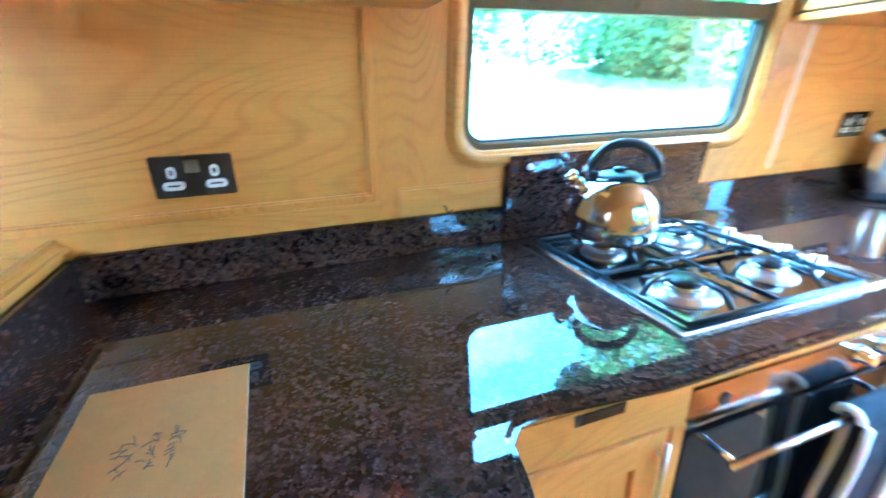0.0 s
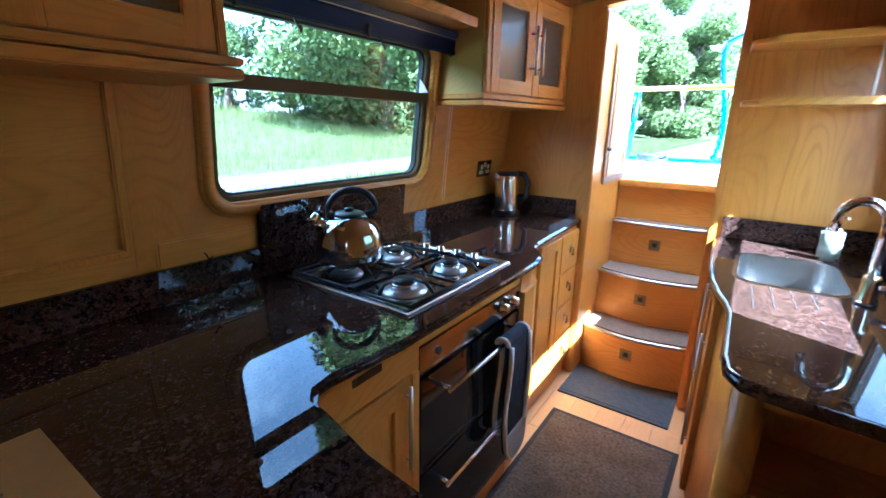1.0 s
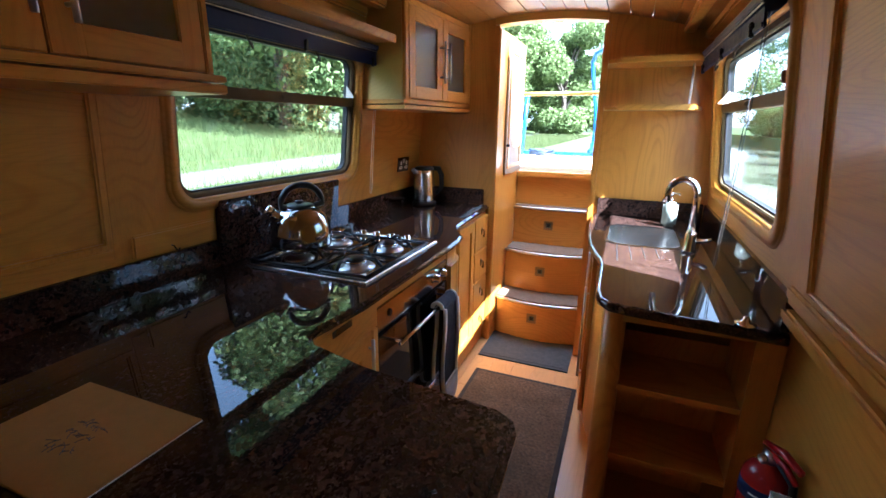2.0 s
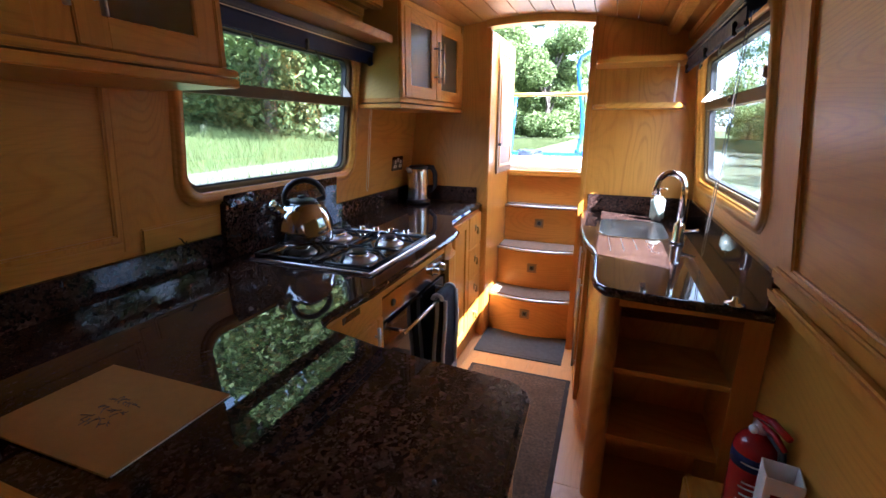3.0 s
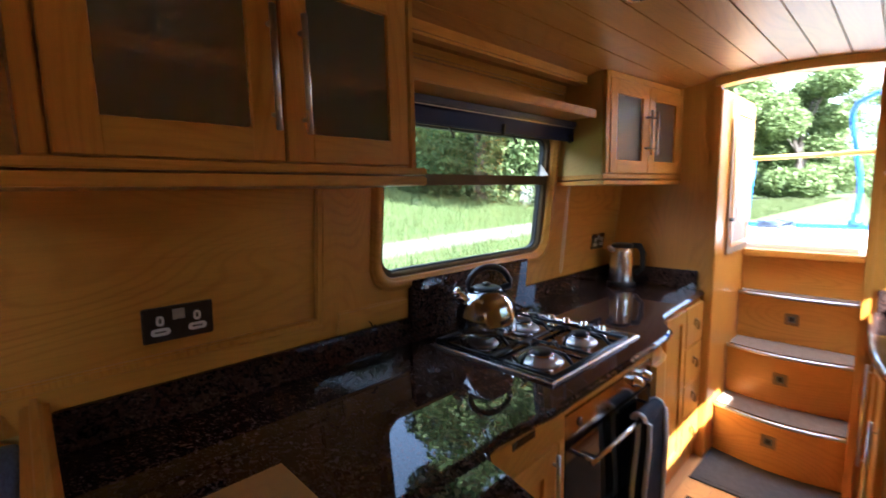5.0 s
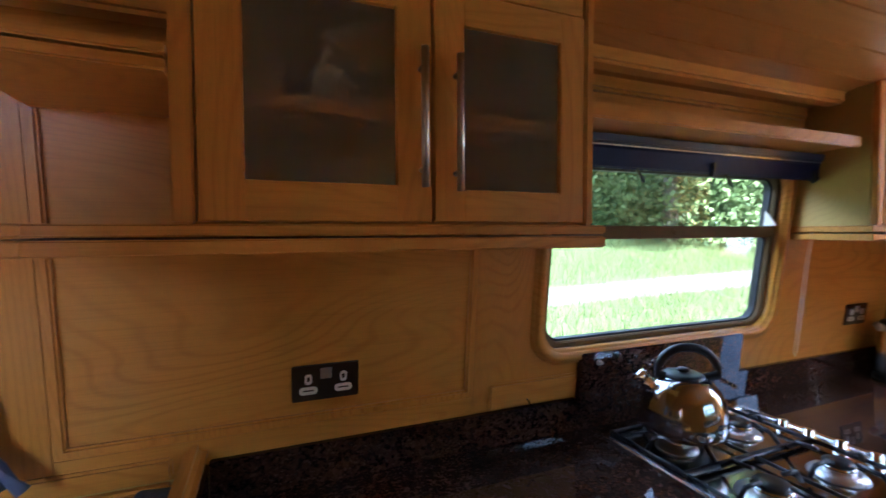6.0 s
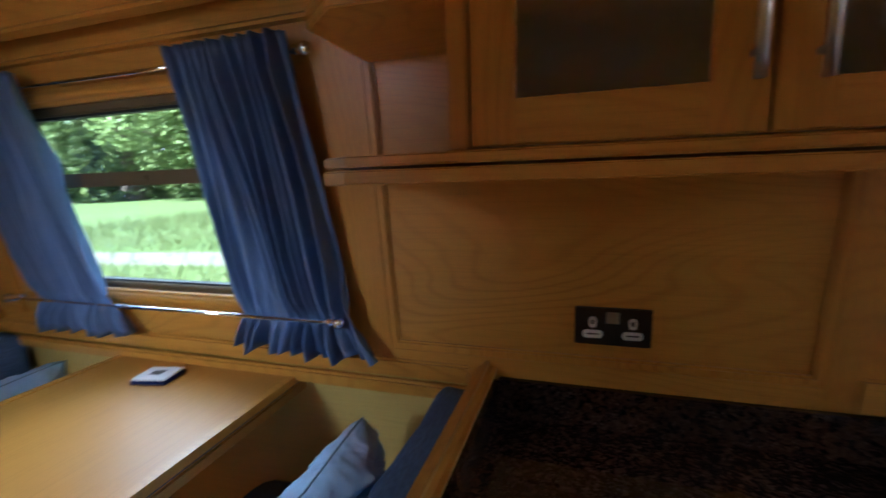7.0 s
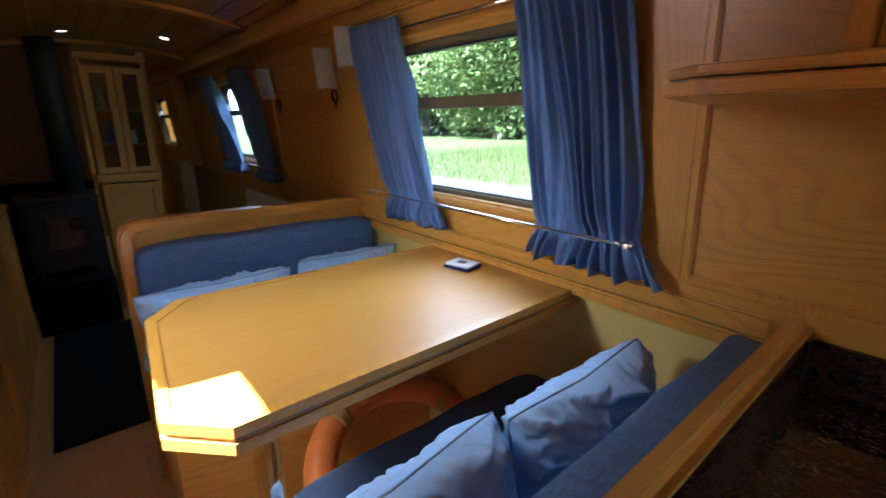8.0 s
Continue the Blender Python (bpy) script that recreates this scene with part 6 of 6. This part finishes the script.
# ---- stern doorway and deck ----
dr = thing("stern_door", (1.9, -0.58, 1.08), "open stern door lined in pale painted panels", "door")
part("leaf", box(1.70, 2.13, -0.558, -0.5455, 1.08, 1.90, 0.004), DOORLINING, dr)
part("leaf_bead", warp(ring([(1.74, 1.12), (2.09, 1.12), (2.09, 1.84), (1.74, 1.84)], [(1.76, 1.14), (2.07, 1.14), (2.07, 1.82), (1.76, 1.82)], 0, 0.006), lambda x, d, z: (x, -0.5575 - d, z)), W_Z, dr)
part("latch", tube([(1.72, -0.558, 1.27), (1.72, -0.575, 1.27)], 0.010, 10), BRONZE, dr)
solid("grab_bar", tube([(2.17, -0.548, 1.606), (2.17, -1.107, 1.606)], 0.014, 10), W_PALE, "slim pale wooden bar across the stern doorway", "bar", smooth=True)
till = thing("tiller", (3.6, -0.945, 1.13), "blue bent steel swan-neck tiller on the stern deck", "tiller")
part("swan_neck", tube([(3.6, -0.945, 1.13), (3.6, -0.945, 1.22), (3.6, -0.955, 1.36), (3.6, -0.945, 1.51), (3.6, -0.91, 1.72), (3.6, -0.882, 1.88), (3.59, -0.872, 1.97), (3.56, -0.90, 2.04), (3.5, -1.00, 2.085), (3.45, -1.115, 2.10)], 0.017, 12), BOATBLUE, till, "", True)
part("collar", lathe([(0.045, 0), (0.045, 0.03), (0.026, 0.04), (0.026, 0.09)], (3.6, -0.945, 1.1355), 20), BOATBLUE, till, "", True)
part("arm", tube([(3.45, -1.115, 2.10), (3.4, -1.37, 2.10)], 0.013, 10), BRONZE, till, "", True)
rl = thing("stern_rail", (3.53, -0.3, 1.10), "blue painted stern guard rail", "rail")
part("post", tube([(3.53, -0.25, 1.10), (3.53, -0.285, 1.68)], 0.02, 10), BOATBLUE, rl, "", True)
part("top_rail", tube([(3.53, -0.285, 1.68), (3.53, -0.05, 1.68), (2.6, 0.02, 1.68)], 0.02, 10), BOATBLUE, rl, "", True)
part("post", tube([(2.6, 0.02, 1.68), (2.6, 0.02, 1.10)], 0.02, 10), BOATBLUE, rl, "", True)
rngr = np.random.default_rng(3)
rp = [(3.45 + 0.12 * math.cos(i * 0.7) * (0.7 + 0.3 * rngr.uniform()), -0.47 + 0.13 * math.sin(i * 0.7) * (0.7 + 0.3 * rngr.uniform()), 1.112 + 0.012 * (i % 5)) for i in range(42)]
solid("mooring_rope", tube(rp, 0.010, 6), HULL, "coiled dark mooring rope on the stern deck", "rope", smooth=True)
solid("deck_box", box(3.40, 3.52, -0.20, 0.0, 1.1005, 1.17, 0.01), BOATBLUE, "small blue box on the stern deck", "box")

# ---- outside ----
def ground_mat():
    m, n, l, b = nodes("meadow", 0.9, spec=0.1)
    vec = coords(n, l)
    f = noise_tex(n, l, vec, 7.0, 5.0, 0.7)
    g = noise_tex(n, l, vec, 0.45, 3.0)
    col = ramp(n, l, f, [(0.25, (0.034, 0.050, 0.013)), (0.6, (0.062, 0.084, 0.024)), (0.85, (0.098, 0.116, 0.044))])
    col = mix(n, l, ramp(n, l, g, [(0.4, grey(0)), (0.7, grey(0.5))]), col, (0.062, 0.076, 0.028))
    l.new(col, b.inputs["Base Color"])
    bump(n, l, b, f, 0.8, 0.05)
    return m


GRASS = ground_mat()
PATHWAY = plain("pale_gravel", (0.075, 0.068, 0.042), 0.9, 0.0, 0.2, 14, 0.01)
BARK = plain("bark", (0.10, 0.075, 0.05), 0.9, 0.0, 0.4, 25, 0.01)


def leaf_mat(name, a, c):
    m, n, l, b = nodes(name, 0.55)
    gi = n.new("ShaderNodeNewGeometry")
    tone = ramp(n, l, gi.outputs["Random Per Island"], [(0.0, a), (1.0, c)])
    l.new(tone, b.inputs["Base Color"])
    b.inputs["Specular IOR Level"].default_value = 0.15
    tr = n.new("ShaderNodeBsdfTranslucent")
    l.new(tone, tr.inputs["Color"])
    mx = n.new("ShaderNodeMixShader")
    mx.inputs[0].default_value = 0.38
    l.new(b.outputs[0], mx.inputs[1])
    l.new(tr.outputs[0], mx.inputs[2])
    l.new(mx.outputs[0], n["Material Output"].inputs["Surface"])
    return m


LEAF = leaf_mat("leaves_green", (0.085, 0.118, 0.034), (0.22, 0.27, 0.095))
LEAF_D = leaf_mat("leaves_dark", (0.052, 0.080, 0.025), (0.18, 0.22, 0.08))
BLADE = leaf_mat("grass_blades", (0.044, 0.060, 0.015), (0.125, 0.138, 0.050))


def water_mat():
    m, n, l, b = nodes("canal_water", 0.05, 0, (0.17, 0.175, 0.115))
    bump(n, l, b, noise_tex(n, l, coords(n, l, (1, 1.6, 1)), 3.0, 3.0), 0.25, 0.02)
    return m


def rise(x, y):
    """Height of the bank: level by the water and the path, climbing to the hedge, more so astern."""
    k = min(1.0, max(0.0, (x + 7.0) / 11.0))
    k = k * k * (3 - 2 * k)
    up = min(1.0, max(0.0, (y - 4.0) / 9.5))
    return 0.80 + (0.12 + 0.80 * k) * up * up * (3 - 2 * up) + (0.02 * math.sin(1.3 * x) * math.sin(0.9 * y) if y > 4.2 else 0.0)


xs_ = [-900.0, -200.0, -60.0] + [-36 + 1.5 * i for i in range(61)] + [80.0, 200.0, 900.0]
ys_ = [0.75, 2.0, 3.0, 3.9] + [4.4 + 0.8 * i for i in range(14)] + [20.0, 60.0, 300.0, 900.0]
bm = bmesh.new()
gv = [[bm.verts.new((x, y, rise(x, y))) for y in ys_] for x in xs_]
for i in range(len(xs_) - 1):
    for j in range(len(ys_) - 1):
        bm.faces.new((gv[i][j], gv[i + 1][j], gv[i + 1][j + 1], gv[i][j + 1]))
lip_ = [bm.verts.new((x, 0.75, -1.0)) for x in xs_]
for i in range(len(xs_) - 1):
    bm.faces.new((lip_[i], lip_[i + 1], gv[i + 1][0], gv[i][0]))
ground = part("ground", bm, GRASS, None, "", True)
tagged(ground, "sunlit grassy canal bank reaching to the horizon", "ground", kind="structure")
def lane(x):
    """The middle of the towpath and half its width: it draws away from the boat towards the stern."""
    return min(4.3, max(1.6, 2.05 + 0.125 * (x + 5.0))), min(0.62, max(0.36, 0.36 + 0.026 * (x + 5.0)))


xs_ = [-900.0, -100.0] + [-30 + 1.0 * i for i in range(71)] + [120.0, 900.0]
bm = bmesh.new()
rows_ = []
for x in xs_:
    c_, w_ = lane(x)
    w_ += 0.05 * math.sin(1.9 * x) + 0.03 * math.sin(4.3 * x)
    rows_.append([bm.verts.new((x, y, z)) for y, z in ((c_ - w_, 0.79), (c_ - w_ + 0.12, 0.812), (c_ + w_ - 0.12, 0.815), (c_ + w_, 0.79))])
for p, q in zip(rows_, rows_[1:]):
    for i in range(3):
        bm.faces.new((p[i], q[i], q[i + 1], p[i + 1]))
ob = part("towpath", bm, PATHWAY)
tagged(ob, "pale gravel towpath through the grass", "path", kind="structure")
ob = part("water", box(-900, 900, -12.0, 0.76, -1.2, 0.35), water_mat())
ob.location.z = -0.65
tagged(ob, "green canal water beside the boat", "water", kind="structure")
ob = part("far_bank", box(-900, 900, -900, -11.9, -1.2, 0.55), GRASS)
tagged(ob, "grassy far bank of the canal", "ground", kind="structure")


def leaf_cloud(rng, centres, count, size):
    """Small folded leaves scattered through clumps."""
    verts, faces = [], []
    for k in range(count):
        c, r = centres[int(rng.integers(len(centres)))]
        v = rng.normal(size=3)
        v /= np.linalg.norm(v)
        p = np.array(c) + v * r * rng.uniform(0.55, 1.05) * np.array((1, 1, 0.8))
        a = rng.normal(size=3)
        a /= np.linalg.norm(a)
        d = np.cross(a, rng.normal(size=3))
        d /= np.linalg.norm(d) + 1e-9
        s = size * rng.uniform(0.6, 1.4)
        i = len(verts)
        verts += [tuple(p - a * s), tuple(p + d * s * 0.55), tuple(p + a * s), tuple(p - d * s * 0.55)]
        faces.append((i, i + 1, i + 2, i + 3))
    me = bpy.data.meshes.new("crown")
    me.from_pydata(verts, [], faces)
    return me


def tree(seed, at, height, spread, low, material, leaves=5200, leaf=0.11):
    rng = np.random.default_rng(seed)
    t = thing("tree", at, "leafy deciduous tree on the canal bank", "tree", "trees along the canal")
    x, y, z = at
    top = Vector((x + rng.uniform(-0.4, 0.4), y, z + height * 0.7))
    bm = tube([(x, y, z - 0.1), (x + 0.1, y, z + height * 0.3), tuple(top)], [0.22, 0.16, 0.05], 8)
    centres = []
    for k in range(22):
        a = rng.uniform(0, math.tau)
        h = low + (height - low) * rng.uniform(0.0, 1.0)
        f = math.sin(math.pi * min(1, max(0.12, (h - low + 0.4) / (height - low + 0.9)))) ** 0.6
        rr = spread * f * rng.uniform(0.35, 0.95)
        c = (x + rr * math.cos(a), y + rr * math.sin(a), z + h)
        centres.append((c, spread * rng.uniform(0.22, 0.42)))
        if k % 3 == 0:
            tube([(x, y, z + max(0.3, h * 0.5)), ((x + c[0]) / 2, (y + c[1]) / 2, z + h * 0.85), c], [0.07, 0.05, 0.015], 5, bm)
    part("trunk", bm, BARK, t)
    me = leaf_cloud(rng, centres, leaves, leaf)
    me.materials.append(material)
    c = new("crown", me)
    c.parent, c.matrix_parent_inverse = t, t.matrix_basis.inverted()
    return t


rng0 = np.random.default_rng(4)
tree(15, (22.5, 6.3, rise(22.5, 6.3)), 10.5, 3.0, 0.5, LEAF, 60000, 0.10)
tree(16, (27.0, 2.6, rise(27.0, 2.6)), 5.6, 2.6, 0.3, LEAF, 50000, 0.09)
tree(11, (9.9, 8.4, rise(9.9, 8.4)), 15.0, 5.2, -0.3, LEAF_D, 85000, 0.095)
tall = tree(12, (20.0, 12.5, rise(20.0, 12.5)), 9.0, 3.4, 0.3, LEAF, 24000, 0.09)
bush = [tree(13, (6.5, 15.0, rise(6.5, 15.0)), 2.7, 1.9, 0.1, LEAF, 13000, 0.06), tree(14, (9.5, 16.5, rise(9.5, 16.5)), 3.0, 2.0, 0.1, LEAF_D, 13000, 0.06)]
for b_ in bush:
    tagged(b_, "low hawthorn bush in the bank hedge", "bush", "hedge bushes")
k = 0
for i, x in enumerate(np.arange(-36.0, 40.0, 2.3)):
    x = float(x) + 0.6 * math.sin(3 * i)
    if 5.0 < x < 11.0:
        continue
    s = 1.0 if -4 < x < 5 else (2.1 if x < -7 else 1.7)
    s *= 0.85 + 0.3 * ((i * 37) % 10) / 10
    copy_thing(bush[i % 2], Matrix.Translation((x, 14.5 + 1.8 * math.sin(1.7 * i), rise(x, 14.5) - 0.05)) @ pose(0, 0, 0, 0, 0, 77 * i) @ Matrix.Diagonal((s, s, s, 1)))
# Last four: unseen trees added on the far bank to shade the canal window.
for i, (x, y, s) in enumerate(((-14, 19, 1.0), (-22, 18, 1.1), (29, 10, 1.0), (36, 4.5, 1.1), (33, 7.5, 0.9), (43, 1.5, 0.8), (48, -3.5, 0.55), (52, -7, 0.6), (40, -16, 1.1), (30, -17, 1.0), (20, -17, 1.1), (50, -14, 1.2), (12, -16.5, 1.2), (5, -17, 1.1), (-3, -16, 1.15), (-11, -17, 1.1))):
    copy_thing(tall, Matrix.Translation((x, y, 0.55 if y < 0 else rise(x, y) - 0.05)) @ pose(0, 0, 0, 0, 0, 61 * i) @ Matrix.Diagonal((s, s, s, 1)))
for i in range(24):
    s = 0.6 + 0.5 * ((i * 29) % 10) / 10
    copy_thing(bush[i % 2], Matrix.Translation((-6.0 + 2.4 * i, -13.6 - 1.2 * math.sin(1.9 * i), 0.5)) @ pose(0, 0, 0, 0, 0, 53 * i) @ Matrix.Diagonal((s, s, s, 1)))
# rough grass on the bank
verts, faces = [], []
for k in range(110000):
    x, y = rng0.uniform(-9, 26), 0.85 + 13 * rng0.uniform(0, 1) ** 1.5
    c_, w_ = lane(x)
    if abs(y - c_) < w_ and rng0.uniform() > 0.12:
        continue
    h, a = rng0.uniform(0.05, 0.16) * (1.6 if y > 4 else 1.0), rng0.uniform(0, math.tau)
    w = 0.005
    i = len(verts)
    lean = rng0.uniform(-0.06, 0.06, 2)
    zg = rise(x, y) - 0.01
    verts += [(x - w * math.cos(a), y - w * math.sin(a), zg), (x + w * math.cos(a), y + w * math.sin(a), zg), (x + lean[0], y + lean[1], zg + h)]
    faces.append((i, i + 1, i + 2))
me = bpy.data.meshes.new("rough_grass")
me.from_pydata(verts, [], faces)
me.materials.append(BLADE)
tagged(new("rough_grass", me), "tall rough grass on the canal bank", "grass", kind="stuff")

# stern deck
ob = part("stern_deck", box(2.205, 3.55, -1.75, 0.05, 0.95, 1.10), CREAM)
tagged(ob, "pale painted stern deck of the boat", "deck", kind="structure")
ob = part("deck_rim", box(3.551, 3.66, -1.75, 0.05, 1.03, 1.135, 0.02), BOATBLUE)
tagged(ob, "blue painted deck edge", "deck", kind="structure")
ob = part("hull", box(-8.2, 4.3, -1.95, 0.2, -0.6, -0.1), HULL)
tagged(ob, "dark painted steel hull", "hull", kind="structure")

# small fixings on the galley wall
solid("wall_hook", warp(lathe([(0.009, 0), (0.009, 0.003), (0.004, 0.004), (0.004, 0.011), (0.006, 0.012)], (0, 0, 0), 16), lambda a, c, h: (0.015 + a, side_a(1.113) - 0.0245 - h, 1.113 + c)), WHITE, "small white round hook on the splashback", "hook")

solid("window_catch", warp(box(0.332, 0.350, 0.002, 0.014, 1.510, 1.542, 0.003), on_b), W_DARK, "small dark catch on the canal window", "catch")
solid("cup_hook", tube([on_a(-0.218, 0.014, 1.032), on_a(-0.218, 0.026, 1.03), on_a(-0.214, 0.030, 1.018), on_a(-0.206, 0.028, 1.012), on_a(-0.20, 0.026, 1.02)], 0.0022, 7), BRONZE, "small dark cup hook on the wall block", "hook", smooth=True)
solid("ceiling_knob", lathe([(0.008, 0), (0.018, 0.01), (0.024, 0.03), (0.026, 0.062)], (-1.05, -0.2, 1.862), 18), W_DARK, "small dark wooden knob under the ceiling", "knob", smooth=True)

# floor planks, long strips butted end to end
plank_mesh = None
for row in range(15):
    y = -1.79 + 0.126 * row
    cuts = [0.6] + [1.2] * 5 + [0.6] if row % 2 else [1.2] * 6
    for k, length in enumerate(cuts):
        x = -5.64 + sum(cuts[:k])
        if plank_mesh is None:
            pk = part("plank", box(0.0006, 1.1994, 0.0007, 0.1253, -0.0175, -0.012, 0.0012, seg=1), W_FLOOR, floor)
            plank_mesh = pk.data
        else:
            pk = new("plank", plank_mesh)
            pk.parent = floor
        pk.location, pk.scale = (x, y, 0), (length / 1.2, 1, 1)
